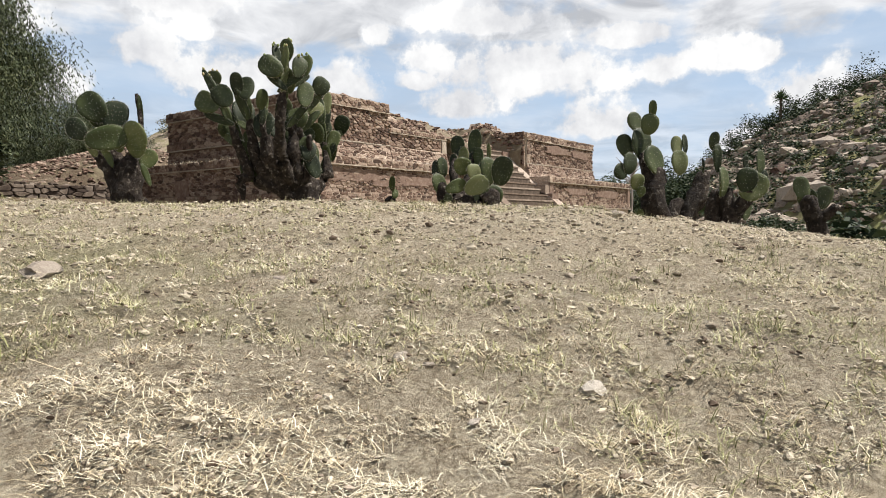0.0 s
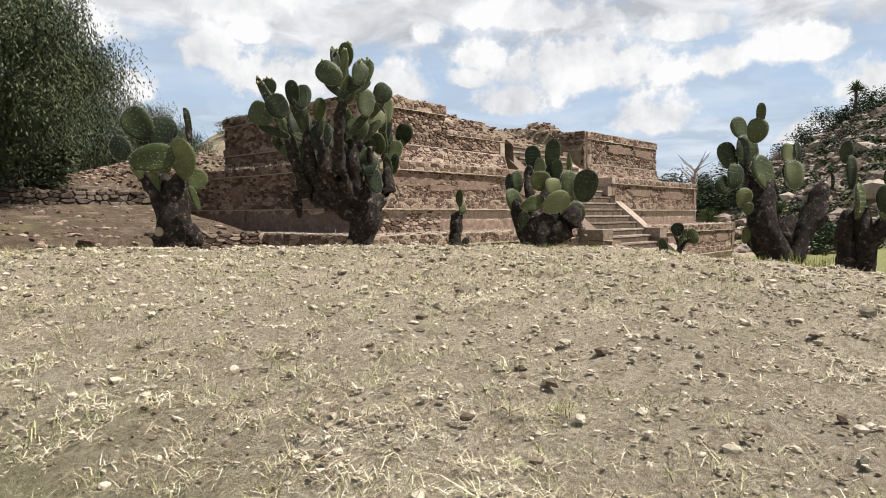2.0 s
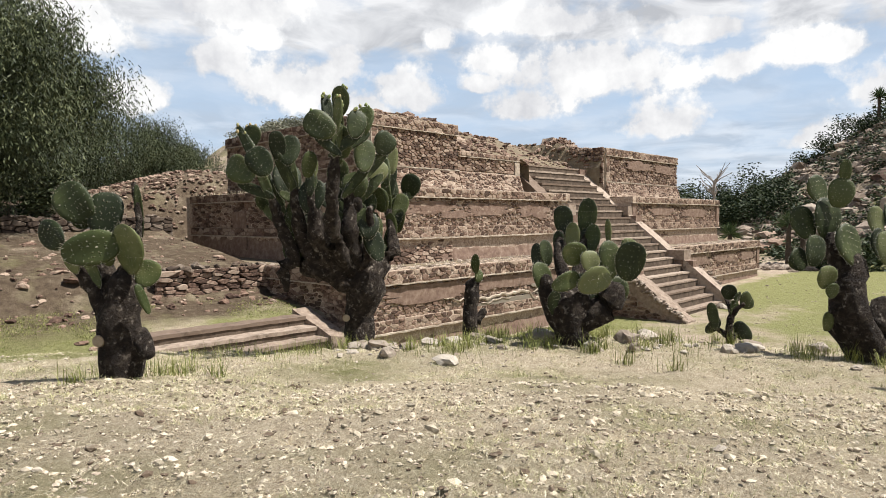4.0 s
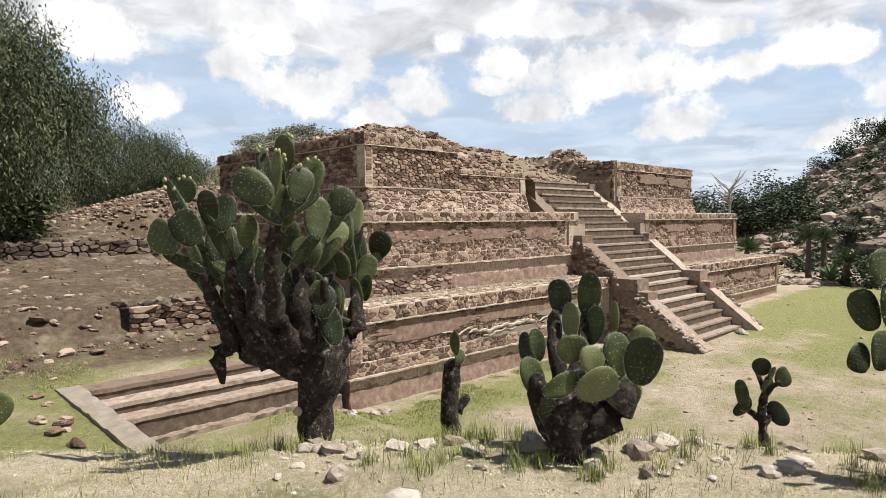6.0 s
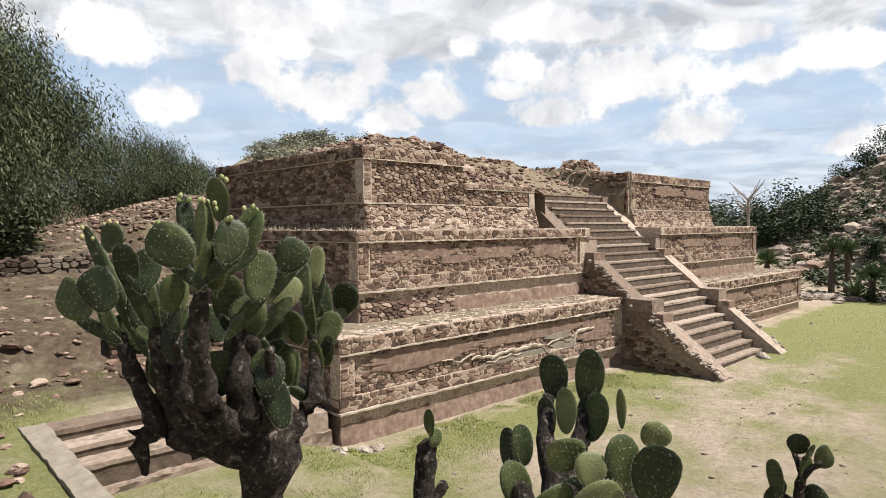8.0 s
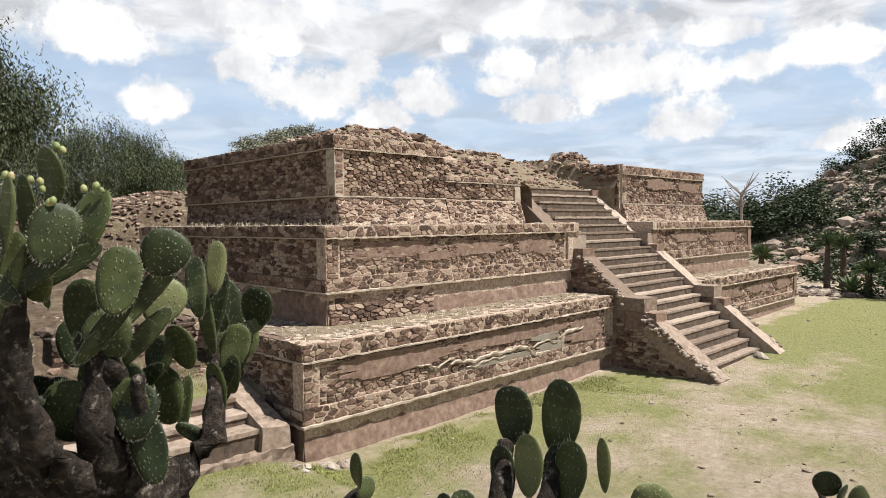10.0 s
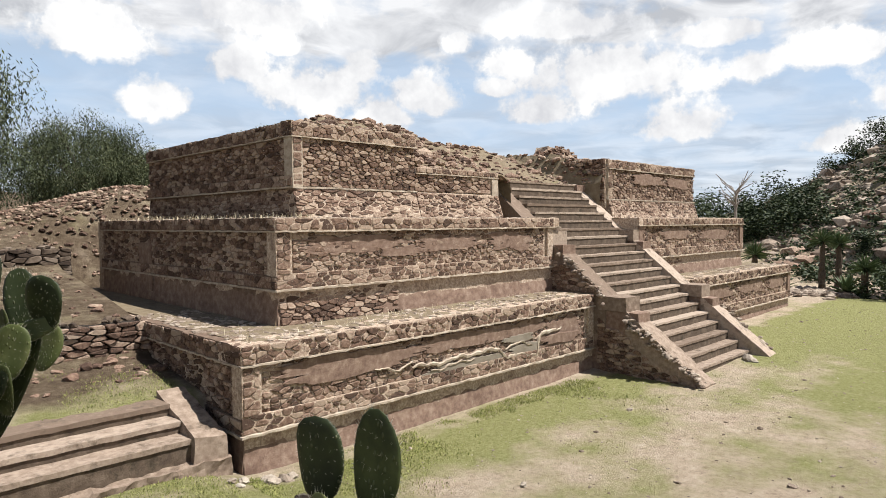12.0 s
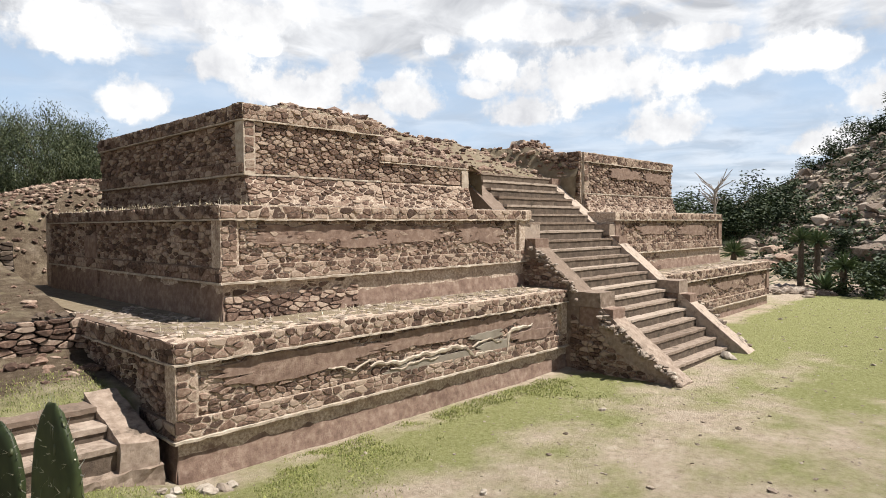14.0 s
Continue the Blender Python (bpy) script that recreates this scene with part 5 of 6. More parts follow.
# ---- trees and scrub ----
def leaf_mesh(centres, lengths, widths, R, droop=0.6):
    """Narrow leaf quads that hang and turn at random: verts and faces."""
    n = len(centres)
    a = R.uniform(0, 6.283, n)
    d = np.stack([np.cos(a) * (1 - droop), np.sin(a) * (1 - droop), -droop - R.uniform(-0.5, 0.4, n)], 1)
    d /= np.linalg.norm(d, axis=1)[:, None]
    s = np.cross(d, R.normal(0, 1, (n, 3)))
    s /= np.linalg.norm(s, axis=1)[:, None] + 1e-9
    L_, W = np.asarray(lengths)[:, None], np.asarray(widths)[:, None]
    p0, p1, p2, p3 = centres, centres + d * L_ * 0.5 + s * W, centres + d * L_, centres + d * L_ * 0.5 - s * W
    v = np.stack([p0, p1, p2, p3], 1).reshape(-1, 3)
    return v, np.arange(4 * n).reshape(n, 4)


def tree(label, base, crown, radius, n, seed, name="pepper_tree", weep=1.0, mat=None):
    """crown: its centre height over the ground; radius: (across, up)."""
    R = np.random.default_rng(seed)
    z0 = zat(*base)
    ob = thing(name, label, "tree", (base[0], base[1], z0 - 0.2))
    B = Vector((base[0], base[1], z0 - 0.2))
    H = crown + 0.2
    part("trunk", *tube([B, B + Vector((0.2, 0.1, H * 0.35)), B + Vector((-0.1, 0.3, H * 0.8))], [radius[0] * 0.075, radius[0] * 0.06, radius[0] * 0.035], 10, 0.15, seed), M_WOOD, ob)
    clumps = []
    for k in range(90):
        d = R.normal(0, 1, 3)
        d /= np.linalg.norm(d)
        d[2] = d[2] * 0.9 + 0.1
        q = R.uniform(0.55, 1.0) ** 0.5
        c = np.array((base[0], base[1], z0 + crown)) + d * np.array((radius[0], radius[0], radius[1])) * q * R.uniform(0.78, 1.08)
        clumps.append(c)
        if k < 15:
            mid = B + Vector((0, 0.2, H * R.uniform(0.35, 0.7)))
            e = Vector(c)
            part("limb", *tube([mid, mid.lerp(e, 0.5) + Vector((0, 0, 0.4)), e], [radius[0] * 0.032, radius[0] * 0.02, 0.02], 6, 0.1, seed + k), M_WOOD, ob)
    clumps = np.array(clumps)
    which = R.integers(0, len(clumps), n // 9)
    heads = clumps[which] + R.normal(0, 1, (len(which), 3)) * np.array((1, 1, 0.75)) * radius[0] * 0.115
    steps = np.repeat(np.arange(9)[None, :], len(heads), 0)
    drop = (steps * R.uniform(0.08, 0.22, (len(heads), 1)) * weep)
    pts = np.repeat(heads[:, None, :], 9, 1)
    pts[:, :, 2] -= drop
    pts[:, :, :2] += R.normal(0, 0.07, (len(heads), 9, 2)) + (R.normal(0, 0.05, (len(heads), 1, 2)) * steps[:, :, None])
    pts = pts.reshape(-1, 3)
    pts[:, 2] = np.maximum(pts[:, 2], z0 + 0.15)
    v, f = leaf_mesh(pts, R.uniform(0.11, 0.24, len(pts)), R.uniform(0.014, 0.03, len(pts)), R, 0.6)
    part("crown", v, f, mat or M_LEAF, ob)
    return ob


tree("large weeping pepper tree with drooping grey-green foliage", (5.9, 30.6), 4.7, (5.9, 4.5), 250000, 31)
tree("large weeping pepper tree with drooping grey-green foliage", (-4.0, 32.0), 5.2, (6.0, 5.2), 130000, 32)
tree("dense dark pepper tree beyond the ruin", (20.8, 51.0), 3.7, (4.4, 3.4), 90000, 33)
tree("dense dark pepper tree beyond the ruin", (25.6, 54.0), 3.0, (3.4, 2.9), 36000, 34)
tree("low leafy tree behind the stone wall", (11.6, 39.5), 3.0, (3.2, 3.0), 36000, 35)


def bush(label, base, size, n, seed, name="bush", mat=None):
    R = np.random.default_rng(seed)
    z0 = zat(*base)
    ob = thing(name, label, "bush", (base[0], base[1], z0 - 0.05))
    m = 10
    c = R.normal(0, 0.42, (m, 3)) * np.array((size[0], size[0], size[1] * 0.6)) + np.array((base[0], base[1], z0 + size[1] * 0.5))
    w = R.integers(0, m, n)
    p = c[w] + np.clip(R.normal(0, 0.2, (n, 3)), -0.36, 0.36) * np.array((size[0], size[0], size[1]))
    p[:, 2] = np.maximum(p[:, 2], height(p[:, 0], p[:, 1], False) + 0.02)
    k = size[0] / 3
    v, f = leaf_mesh(p, R.uniform(0.18, 0.42, n) * (0.6 + 0.4 * k), R.uniform(0.05, 0.11, n) * (0.6 + 0.4 * k), R, 0.1)
    part("foliage", v, f, mat or M_BUSH, ob)
    for j in range(3):
        part("stem", *tube([(base[0], base[1], z0 - 0.1), tuple(c[j] - np.array((0, 0, size[1] * 0.2)))], [0.06 * k + 0.02, 0.02], 6, 0.1, j), M_WOOD, ob)
    return ob


def polar(az, r):
    return 4 + r * math.cos(radians(az)), 3 + r * math.sin(radians(az))


R_ = np.random.default_rng(77)
for k in range(11):
    az = 16.2 + k * 0.66 + R_.uniform(-0.3, 0.3)
    bush("dark green nopal thicket along the skyline", polar(az, R_.uniform(70, 84)), (R_.uniform(2.2, 3.4), R_.uniform(3.0, 4.6)), 1800, 100 + k)
for k in range(14):
    az = 3.0 + k * 0.85 + R_.uniform(-0.4, 0.4)
    bush("dark shrub on the crest of the rocky hill", polar(az, R_.uniform(93, 100)), (R_.uniform(1.4, 2.6), R_.uniform(1.6, 2.8)), 900, 130 + k)
for k in range(26):
    bush("grey-green brush on the distant ridge", polar(51.0 + k * 0.44 + R_.uniform(-0.3, 0.3), R_.uniform(80, 98)), (R_.uniform(1.8, 3.0), R_.uniform(0.9, 1.6)), 700, 145 + k * 3, "brush", M_BRUSH)
for k, (x, y, s, h) in enumerate([(13.6, 1.1, 0.9, 1.0), (14.4, 0.2, 1.0, 1.1), (15.5, 1.6, 0.8, 0.9), (12.6, 0.0, 0.9, 1.0)]):
    bush("dense dark prickly scrub at the foot of the hill", (x, y), (s, h), 1500, 160 + k, "scrub_bush")
for k, (x, y, s, h) in enumerate([(6.8, 29.6, 1.0, 1.5), (3.0, 29.4, 1.2, 1.6), (9.6, 29.8, 0.9, 1.3), (-2.0, 29.6, 1.3, 1.7)]):
    bush("leafy shrub with pale leaves behind the stone wall", (x, y), (s, h), 1600, 170 + k, "shrub", M_LEAF)
for k, (az, r, s, h) in enumerate([(11.3, 46, 1.3, 1.7), (9.6, 48, 1.5, 1.9), (12.5, 64, 1.3, 1.6), (8.0, 54, 1.5, 1.9)]):
    bush("round dark scrub on the rocky slope", polar(az, r), (s, h), 1500, 180 + k, "scrub_bush")


def rosette(name, label, category, base, stem, n, length, width, seed, lift=0.5):
    R = random.Random(seed)
    z0 = zat(*base)
    ob = thing(name, label, category, (base[0], base[1], z0 - 0.05))
    if stem > 0.2:
        part("trunk", *tube([(base[0], base[1], z0 - 0.1), (base[0] + 0.05, base[1], z0 + stem)], [0.22, 0.16], 9, 0.2, seed), M_WOOD, ob)
    vv = []
    for i in range(n):
        a, e = R.uniform(0, 6.283), R.uniform(-0.35 if stem > 0.2 else 0.1, 1.4)
        d = Vector((math.cos(a) * math.cos(e), math.sin(a) * math.cos(e), math.sin(e)))
        s = Vector((-math.sin(a), math.cos(a), 0)) * width
        o = Vector((base[0], base[1], z0 + stem))
        L_ = length * R.uniform(0.75, 1.1)
        mid = o + d * L_ * 0.5 + Vector((0, 0, 0.04))
        tip = o + d * L_ - Vector((0, 0, 0.06))
        vv.append(([o - s * 0.6, o + s * 0.6, mid + s, tip, mid - s], [(0, 1, 2, 3, 4)]))
    part("leaves", *merge(vv), M_YUCCA, ob)
    return ob


for k, (x, y, st) in enumerate([(48.1, 18.5, 2.3), (52.0, 15.9, 3.0), (52.8, 15.2, 2.8), (49.5, 13.1, 1.6)]):
    rosette("yucca", "tall yucca with a shaggy trunk and spiky crown", "yucca", (x, y), st, 120, 1.05, 0.04, 200 + k)
rosette("yucca", "yucca standing on the crest of the hill", "yucca", polar(9.5, 92), 3.5, 110, 1.4, 0.06, 206)
for k, (x, y) in enumerate([(49.6, 17.7), (50.6, 14.2), (47.4, 19.3), (47.6, 18.0)]):
    rosette("agave", "large grey-green agave rosette", "agave", (x, y), 0.1, 50, 1.3, 0.10, 210 + k)


M_DEAD = material("dead_wood", [(0.24, 0.20, 0.17), (0.42, 0.37, 0.33)], 3, bump=0.3)


def bare_tree(base, h, seed):
    R = random.Random(seed)
    z0 = zat(*base)
    ob = thing("dead_tree", "leafless pale grey dead tree on the skyline", "tree", (base[0], base[1], z0 - 0.2))
    p = Vector((base[0], base[1], z0 - 0.2))
    part("trunk", *tube([p, p + Vector((0, 0, h * 0.55))], [0.15, 0.10], 8, 0.1, seed), M_DEAD, ob)
    for k in range(18):
        a = R.uniform(0, 6.28)
        s = p + Vector((0, 0, h * R.uniform(0.42, 0.56)))
        m = s + Vector((math.cos(a), math.sin(a), 0.8)) * h * R.uniform(0.045, 0.10)
        e = m + Vector((math.cos(a + R.uniform(-1.4, 1.4)), math.sin(a), R.uniform(0.3, 1.3))) * h * R.uniform(0.045, 0.10)
        part("branch", *tube([s, m, e], [0.06, 0.045, 0.02], 6, 0.1, seed + k), M_DEAD, ob)


bare_tree((64.5, 25.9), 11.8, 5)


# ---- stones ----
M_PEBBLE = material("pale_pebble", [(0.22, 0.165, 0.12), (0.40, 0.325, 0.25), (0.58, 0.50, 0.40)], 12, spread="island", bump=0.2, bump_scale=80)


def place_stones():
    R = np.random.default_rng(41)
    # rocky hillside
    n = 3800
    az, r = R.uniform(-14, 19, n), 46 + 52 * R.random(n) ** 0.8
    keep = r > np.interp(az, [-20, 0, 12, 25], [36, 50, 62, 66])
    az, r = az[keep], r[keep]
    x, y = 4 + r * np.cos(np.radians(az)), 3 + r * np.sin(np.radians(az))
    v, f = scatter(ROCKS, np.stack([x, y, height(x, y)], 1), R.gamma(2.2, 0.32, len(x)) + 0.2, R)
    tagged(part("hillside_rocks", v, f, M_ROCK), "pale boulders and broken rock strewn over the hillside", "rocks", kind="stuff")
    # low scrub between the rocks
    m = 400
    az, r = R.uniform(-12, 18, m), 52 + 46 * R.random(m) ** 0.8
    x, y = 4 + r * np.cos(np.radians(az)), 3 + r * np.sin(np.radians(az))
    c = np.repeat(np.stack([x, y, height(x, y) + 0.4], 1), 90, 0) + R.normal(0, 0.38, (m * 90, 3)) * np.array((1.2, 1.2, 0.8))
    v, f = leaf_mesh(c, R.uniform(0.2, 0.5, m * 90), R.uniform(0.05, 0.12, m * 90), R, 0.1)
    tagged(part("hillside_scrub", v, f, M_BUSH), "low dark scrub between hillside rocks", "scrub", kind="stuff")
    # stony edge of the plaza
    n = 520
    t = R.random(n)
    az, r = 10 + 11 * t, 49 + R.normal(0, 1.1, n) - 2 * t
    x, y = 4 + r * np.cos(np.radians(az)), 3 + r * np.sin(np.radians(az))
    v, f = scatter(ROCKS, np.stack([x, y, height(x, y) + 0.03], 1), R.uniform(0.25, 0.75, n), R)
    tagged(part("plaza_edge_stones", v, f, M_ROCK), "low band of pale stones edging the plaza", "stones", kind="stuff")
    # the slope on the left and the heap behind the ruin
    n = 900
    x, y = R.uniform(-6, 13.0, n), 18.2 + 9 * R.random(n) ** 1.3
    v, f = scatter(ROCKS, np.stack([x, y, height(x, y)], 1), R.gamma(1.6, 0.055, n) + 0.04, R)
    tagged(part("slope_stones", v, f, M_STONES), "small brown stones scattered on the earth slope", "stones", kind="stuff")
    n = 1100
    x, y = R.normal(16.5, 3.0, n), R.normal(35.0, 2.6, n)
    x = np.minimum(x, 24)
    v, f = scatter(ROCKS, np.stack([x, y, height(x, y)], 1), R.uniform(0.10, 0.34, n), R)
    tagged(part("rubble_heap", v, f, M_STONES), "heap of broken building stones behind the pyramid", "rubble", kind="stuff")
    n = 1800
    x, y = R.uniform(13, 46, n), R.uniform(5, 14.6, n)
    v, f = scatter(ROCKS, np.stack([x, y, height(x, y)], 1), R.gamma(1.4, 0.02, n) + 0.02, R)
    tagged(part("plaza_pebbles", v, f, M_ROCK), "small pebbles on the bare plaza", "gravel", kind="stuff")
    # gravel on the crest
    n = 6500
    u, w = 0.7 + 9.5 * R.random(n) ** 1.5, R.uniform(-1, 1, n)
    w = w * (1.0 + u * 0.8)
    x, y = 1 + u * UD[0] + w * VD[0], 0.3 + u * UD[1] + w * VD[1]
    v, f = scatter(ROCKS, np.stack([x, y, height(x, y)], 1), (R.gamma(1.3, 0.004, n) + 0.005) * (0.5 + u * 0.2), R)
    gv = np.random.default_rng(43)
    n = 8000
    u, w = 1.2 + 7.5 * gv.random(n) ** 1.2, gv.uniform(-0.7, 1, n)
    w = w * (0.8 + u * 0.75)
    x, y = 1 + u * UD[0] + w * VD[0], 0.3 + u * UD[1] + w * VD[1]
    k = fbm(x * 1.3 + 4, y * 1.3, 3) > -0.1
    x, y, u = x[k], y[k], u[k]
    gvv, gvf = scatter(ROCKS, np.stack([x, y, height(x, y) + 0.001], 1), (gv.gamma(1.6, 0.003, len(x)) + 0.0045) * (0.5 + u * 0.2), gv)
    tagged(part("pebbles", gvv, gvf, M_PEBBLE), "pale pebbles strewn over the bare crest", "gravel", kind="stuff")
    clod = np.random.default_rng(42)
    n = 42000
    u, w = 0.68 + 6.5 * clod.random(n) ** 1.5, clod.uniform(-1, 1, n)
    w = w * (0.7 + u * 0.75)
    x, y = 1 + u * UD[0] + w * VD[0], 0.3 + u * UD[1] + w * VD[1]
    cv, cf = scatter(ROCKS, np.stack([x, y, height(x, y) + 0.001], 1), (clod.gamma(1.3, 0.0034, n) + 0.0034) * (0.35 + u * 0.42), clod)
    tagged(part("earth_clods", cv, cf, M_CLOD), "crumbs of brown earth among dry grass", "soil", kind="stuff")
    tagged(part("gravel", v, f, M_PEBBLE), "small stones and clods among dry grass", "gravel", kind="stuff")


place_stones()
M_BROWNROCK = material("brown_rock", STONE_COLORS, 6, spread="object", bump=0.6, bump_scale=30)
ROCK_MESH = [mesh_data("rock", v, f, M_LIGHTROCK, False) for v, f in FINE_ROCKS]
BROWN_MESH = [mesh_data("rock", v, f, M_BROWNROCK, False) for v, f in FINE_ROCKS]


def rock(x, y, s, seed, label, sink=0.15, group=""):
    R = random.Random(seed)
    ob = new("rock", (BROWN_MESH if "brown" in label or "grey" in label else ROCK_MESH)[seed % 5])
    ob.matrix_basis = pose(x, y, zat(x, y) + s * (0.16 - sink * 0.3), R.uniform(-12, 12), R.uniform(-12, 12), R.uniform(0, 360)) @ Matrix.Diagonal((s, s * R.uniform(0.75, 1.1), s * R.uniform(0.6, 1.1), 1))
    tagged(ob, label, "rock", group)


def uv(u, w):
    return 1 + u * UD[0] + w * VD[0], 0.3 + u * UD[1] + w * VD[1]


for k, (u, w, s) in enumerate([(1.04, 0.01, 0.034), (0.92, 0.28, 0.05), (0.85, 0.1, 0.022), (1.25, 0.23, 0.025), (1.0, 0.05, 0.02), (1.66, -0.85, 0.12), (1.56, -0.27, 0.06), (2.1, 0.95, 0.05),
                               (0.98, -0.95, 0.03), (3.4, 1.2, 0.08), (3.9, 1.35, 0.07), (3.3, 0.6, 0.05), (4.6, -1.6, 0.08), (5.2, 0.9, 0.07), (2.9, -0.7, 0.045), (1.6, 0.6, 0.03)]):
    rock(*uv(u, w), s, 300 + k, "pale weathered stone lying in dry grass")
rs = random.Random(9)
for k in range(80):
    u, w = rs.gauss(10.1, 0.65), rs.uniform(-1.6, 4.2)
    rock(*uv(u, w), rs.choice((0.06, 0.08, 0.11, 0.15, 0.2, 0.28)) * rs.uniform(0.8, 1.2), 1330 + k, "pale broken stone on the stony crest", group="stones along the crest")
for k in range(30):
    u, w = rs.gauss(11.4, 0.4), rs.uniform(-1.4, 2.6)
    rock(*uv(u, w), rs.choice((0.07, 0.1, 0.13, 0.18)) * rs.uniform(0.8, 1.2), 1600 + k, "pale broken stone on the stony crest", group="stones along the crest")
for k in range(64):
    u, w = rs.gauss(9.5, 0.5), rs.gauss(0.9, 1.3)
    rock(*uv(u, w), rs.choice((0.05, 0.08, 0.1, 0.14, 0.2, 0.3)) * rs.uniform(0.8, 1.2), 1900 + k, "pale broken stone on the stony crest", group="stones along the crest")
for k in range(10):
    rock(rs.uniform(4.5, 9.5), rs.uniform(18.5, 21), rs.uniform(0.2, 0.5), 380 + k, "brown fieldstone on the earth slope", group="stones on the slope")
for k in range(18):
    y = rs.uniform(11.6, 16.8)
    rock(6.95 + rs.uniform(-0.3, 0.15), y, rs.uniform(0.15, 0.36), 400 + k, "flat brown stone set along the court edge", group="stones along the court edge")
for k in range(36):
    rock(rs.gauss(7.2, 1.6), rs.gauss(19.8, 0.9), rs.choice((0.08, 0.12, 0.16, 0.24, 0.34)), 1700 + k, "brown fieldstone on the earth slope", group="stones on the slope")
for k in range(18):
    rock(rs.uniform(9.4, 13.0), rs.uniform(18.9, 19.75), rs.uniform(0.12, 0.4), 500 + k, "brown fallen stone at the foot of the dry wall", group="fallen wall stones")
rock(29.3, 12.0, 0.62, 430, "white block lying at the foot of the stairs")
for k in range(8):
    rock(rs.uniform(12.6, 13.8), rs.uniform(14.55, 15.0), rs.uniform(0.15, 0.35), 440 + k, "broken plaster slab at the corner of the pyramid", group="slabs at the corner")
for k in range(16):
    rock(rs.uniform(16, 40), rs.uniform(7, 14), rs.uniform(0.06, 0.2), 460 + k, "small pale stone on the plaza", group="stones on the plaza")
for k, (az, r, s) in enumerate([(17.6, 62, 2.4), (16.6, 66, 2.6), (16.0, 64, 2.2), (15.2, 68, 2.0), (12.0, 70, 2.4), (9.0, 72, 2.8)]):
    rock(*polar(az, r), s, 480 + k, "large rounded grey boulder below the hill")


# ---- grass ----
def blades(x, y, length, width, lean, R):
    """Bent tapered blades: verts and faces. lean: 0 upright, 1 lying."""
    n = len(x)
    z = height(x, y)
    a = R.uniform(0, 6.283, n)
    h = np.stack([np.cos(a), np.sin(a), np.zeros(n)], 1)
    s = np.stack([-np.sin(a), np.cos(a), np.zeros(n)], 1) * (width / 2)[:, None]
    up = np.array((0, 0, 1.0))[None, :]
    o = np.stack([x, y, z - 0.003], 1)
    ln = lean[:, None]
    m = o + (h * ln * 0.5 + up * (0.55 - 0.42 * ln)) * length[:, None]
    t = o + (h * (ln * 0.8 + 0.15) + up * (0.95 - 0.88 * ln)) * length[:, None]
    v = np.stack([o - s, o + s, m + s * 0.75, m - s * 0.75, t], 1).reshape(-1, 3)
    k = np.arange(n) * 5
    quads, tris = np.stack([k, k + 1, k + 2, k + 3], 1).tolist(), np.stack([k + 3, k + 2, k + 4], 1).tolist()
    return v, quads + tris


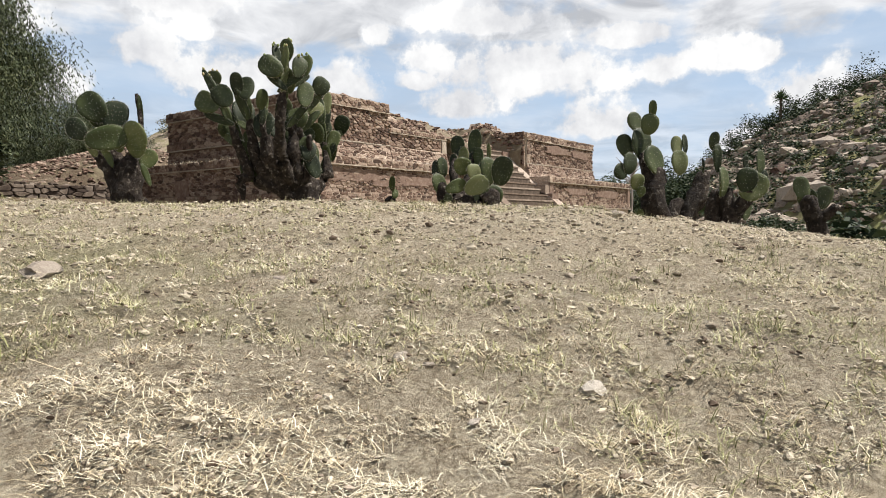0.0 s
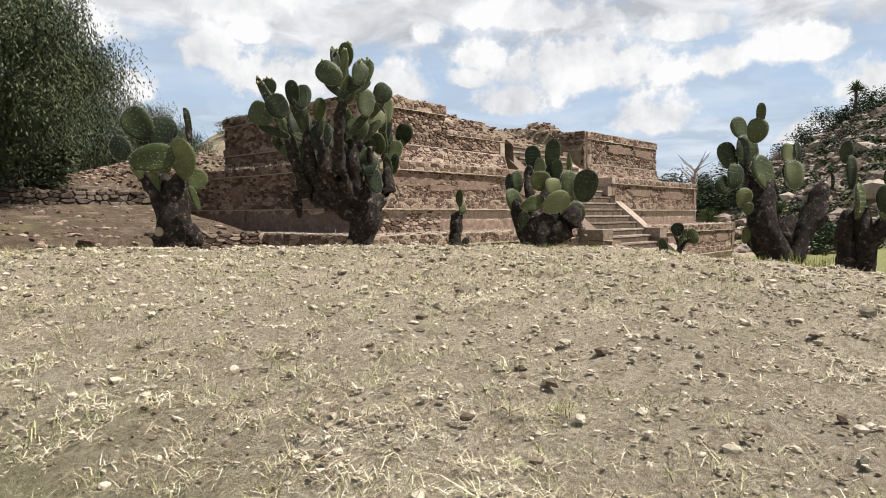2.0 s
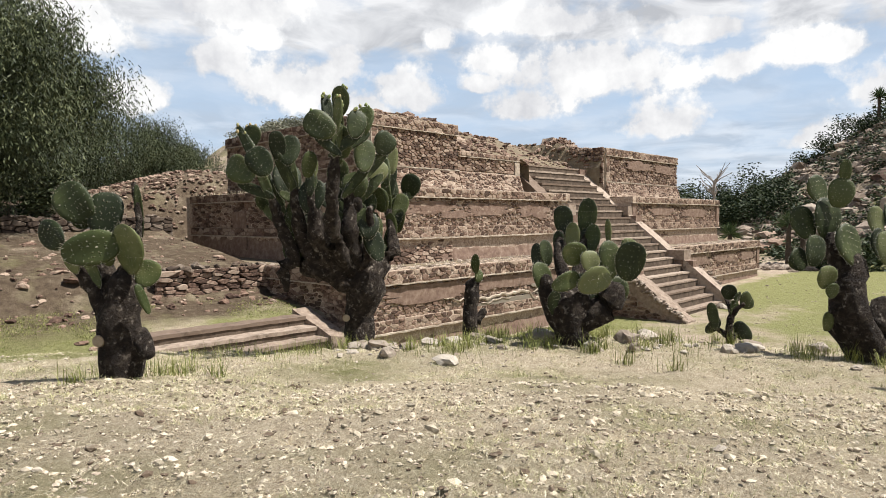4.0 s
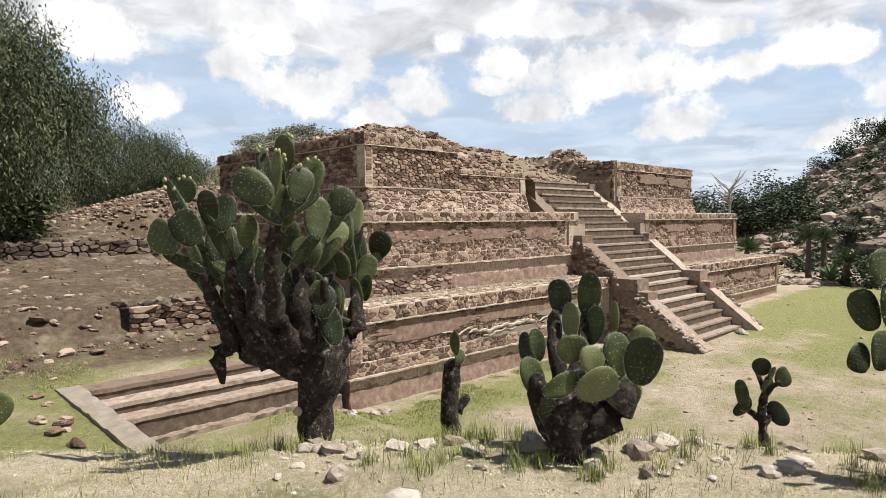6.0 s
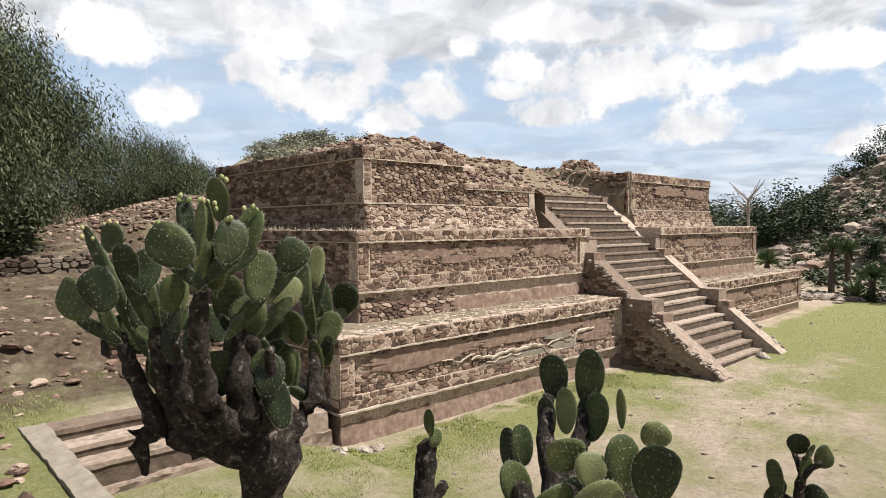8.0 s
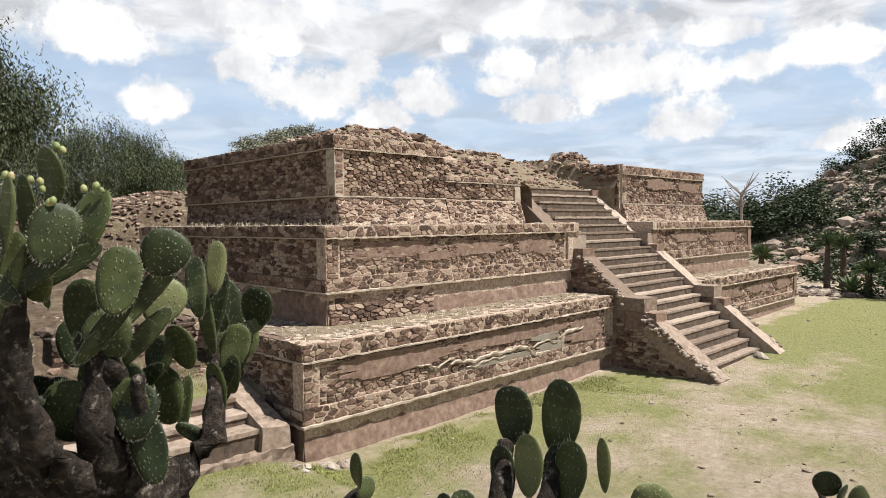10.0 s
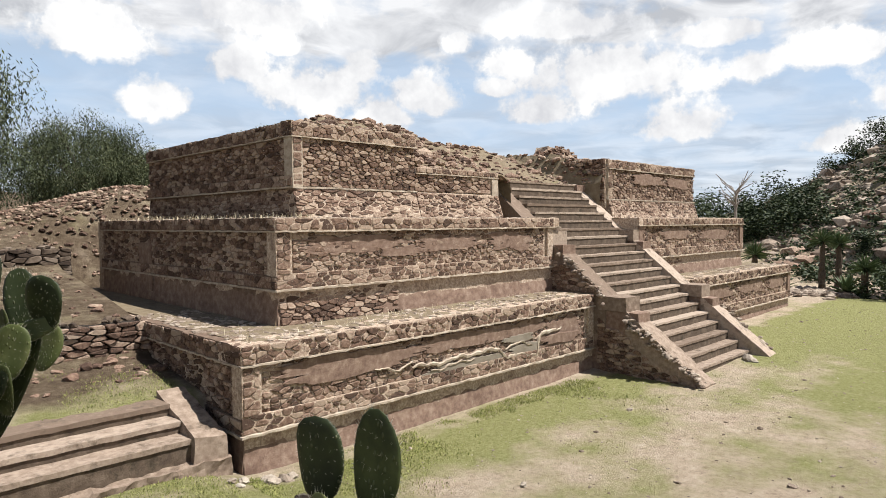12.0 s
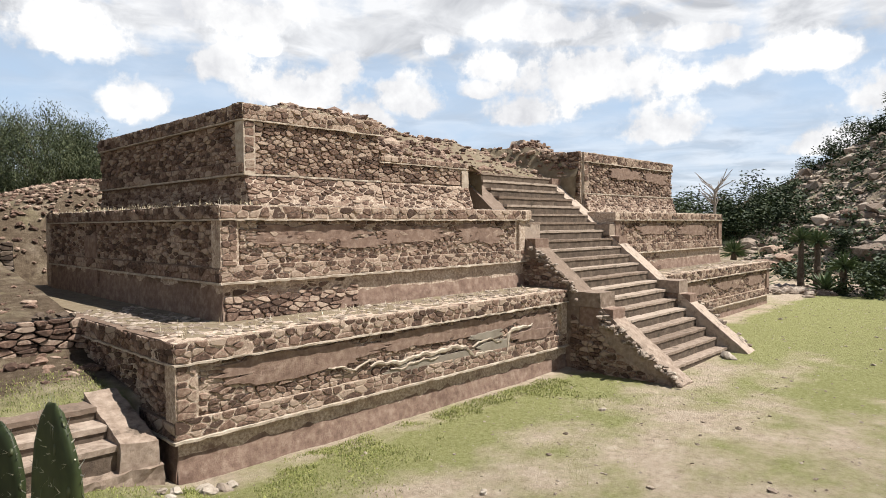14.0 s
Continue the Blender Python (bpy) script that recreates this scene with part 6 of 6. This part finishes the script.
def grow():
    R = np.random.default_rng(55)

    def spots(n, u0, u1, spread, power=1.4):
        u = u0 + (u1 - u0) * R.random(n) ** power
        w = R.uniform(-1, 1, n) * (0.9 + u * spread)
        return u, 1 + u * UD[0] + w * VD[0], 0.3 + u * UD[1] + w * VD[1]

    # straw, mostly lying, in loose mats
    u, x, y = spots(360000, 0.66, 10.0, 0.78, 1.45)
    keep = fbm(x * 2.2, y * 2.2, 3) + R.normal(0, 0.25, len(x)) > -0.10
    u, x, y = u[keep], x[keep], y[keep]
    k = 1 + u * 0.11
    v, f = blades(x, y, R.uniform(0.012, 0.05, len(x)) * k, R.uniform(0.0006, 0.0013, len(x)) * k, np.clip(R.normal(0.92, 0.15, len(x)), 0.2, 1.0), R)
    tagged(part("straw", v, f, M_STRAW), "flattened dry straw-coloured grass over bare earth", "dry grass", kind="stuff")
    # short green tufts
    m = 6500
    u, cx, cy = spots(m, 0.7, 10.3, 0.78, 1.15)
    keep = fbm(cx * 0.9 + 9, cy * 0.9, 3) > -0.12
    cx, cy, u = cx[keep], cy[keep], u[keep]
    q = 24
    k = np.repeat(1 + u * 0.12, q)
    x, y = np.repeat(cx, q) + R.normal(0, 0.018, len(cx) * q) * k, np.repeat(cy, q) + R.normal(0, 0.018, len(cx) * q) * k
    v, f = blades(x, y, R.uniform(0.014, 0.05, len(x)) * k, R.uniform(0.0008, 0.0016, len(x)) * k, np.clip(R.normal(0.72, 0.22, len(x)), 0, 1), R)
    tagged(part("green_tufts", v, f, M_TUFT), "short green grass tufts in dry grass", "grass", kind="stuff")
    # long broken stalks
    u, x, y = spots(420, 0.9, 6.0, 0.78, 1.1)
    k = 1 + u * 0.1
    v, f = blades(x, y, R.uniform(0.06, 0.15, len(x)) * k, R.uniform(0.0012, 0.0022, len(x)) * k, np.clip(R.normal(0.95, 0.06, len(x)), 0.8, 1.0), R)
    tagged(part("stalks", v, f, M_STRAW), "long broken dry stalks lying on the ground", "dry grass", kind="stuff")
    # taller grass at the feet of the cacti and along the crest
    n = 12000
    u, w = R.normal(10.3, 0.75, n), R.uniform(-4.2, 4.2, n)
    x, y = 1 + u * UD[0] + w * VD[0], 0.3 + u * UD[1] + w * VD[1]
    keep = fbm(x * 1.6, y * 1.6, 3) > 0.08
    x, y = x[keep], y[keep]
    v, f = blades(x, y, R.uniform(0.08, 0.24, len(x)), R.uniform(0.003, 0.006, len(x)), np.clip(R.normal(0.35, 0.2, len(x)), 0, 1), R)
    tagged(part("crest_grass", v, f, M_GRASS), "tall thin grass along the stony crest", "grass", kind="stuff")
    # weeds in clumps round the feet of the cacti
    cx, cy = [], []
    for bx, by, n, r in ((8.42, 5.80, 16, 0.32), (7.49, 8.30, 9, 0.35), (8.62, 7.40, 7, 0.3), (10.2, 3.42, 10, 0.4), (4.66, 7.76, 8, 0.35), (9.3, 6.3, 16, 0.9), (7.9, 7.0, 12, 0.8), (9.8, 4.8, 10, 0.8)):
        cx.append(bx + R.normal(0, r, n))
        cy.append(by + R.normal(0, r, n))
    cx, cy = np.repeat(np.concatenate(cx), 60), np.repeat(np.concatenate(cy), 60)
    x, y = cx + R.normal(0, 0.05, len(cx)), cy + R.normal(0, 0.05, len(cx))
    v, f = blades(x, y, R.uniform(0.10, 0.30, len(x)), R.uniform(0.003, 0.007, len(x)), np.clip(R.normal(0.35, 0.2, len(x)), 0, 1), R)
    tagged(part("weeds", v, f, M_GRASS), "green weed clumps round the feet of the cacti", "grass", kind="stuff")
    # turf along the foot of the pyramid and on the court
    n = 52000
    x, y = R.uniform(12.9, 27, n), 15.0 - R.gamma(1.6, 0.55, n)
    x2, y2 = R.uniform(7.9, 12.6, n // 4), R.uniform(12, 15.6, n // 4)
    x3, y3 = R.uniform(2, 12.8, n // 3), R.uniform(17.0, 19.9, n // 3)
    x, y = np.concatenate([x, x2, x3]), np.concatenate([y, y2, y3])
    keep = fbm(x * 0.8, y * 0.8, 4) + R.normal(0, 0.06, len(x)) > 0.0
    x, y = x[keep], y[keep]
    v, f = blades(x, y, R.uniform(0.03, 0.09, len(x)), R.uniform(0.008, 0.016, len(x)), np.clip(R.normal(0.5, 0.2, len(x)), 0, 1), R)
    tagged(part("turf", v, f, M_GRASS), "short green turf at the foot of the ruin", "grass", kind="stuff")
    # dry weeds on the terraces of the pyramid
    n = 1500
    x, y = R.uniform(14.75, 16.2, n), R.uniform(17, 28, n)
    n2 = 500
    x, y = np.concatenate([x, R.uniform(13.2, 24, n2)]), np.concatenate([y, R.uniform(15.4, 16.6, n2)])
    zz = np.where(y > 16.9, 4.86, 2.46)
    keep = R.random(len(x)) < 0.4 + 0.4 * (fbm(x, y * 1.4, 2) > 0)
    x, y, zz = x[keep], y[keep], zz[keep]
    v, f = blades(x, y, R.uniform(0.08, 0.25, len(x)), R.uniform(0.006, 0.012, len(x)), np.clip(R.normal(0.3, 0.2, len(x)), 0, 1), R)
    v = v.reshape(-1, 5, 3)
    v[:, :, 2] += (zz - height(x, y))[:, None]
    tagged(part("terrace_weed_cover", v.reshape(-1, 3), f, M_STRAW, pyramid), kind="stuff")


grow()

# ---- masonry of the pyramid ----
PIECES.sort(key=lambda s: s[1][0][0].x)
for name, (v, f) in PIECES[:300]:
    part("stone", v, f, M_STONE, pyramid)
rest = [s for _, s in PIECES[300:]]
if rest:
    tagged(part("panel_stonework", *merge(rest), M_STONES, pyramid, "irregular reddish tuff stones in pale mortar"), kind="stuff")
for name, st in LOOSE.items():
    if st:
        tagged(part("stonework", *merge(st), M_STONES, pyramid, "irregular reddish tuff stones in pale mortar"), kind="stuff")
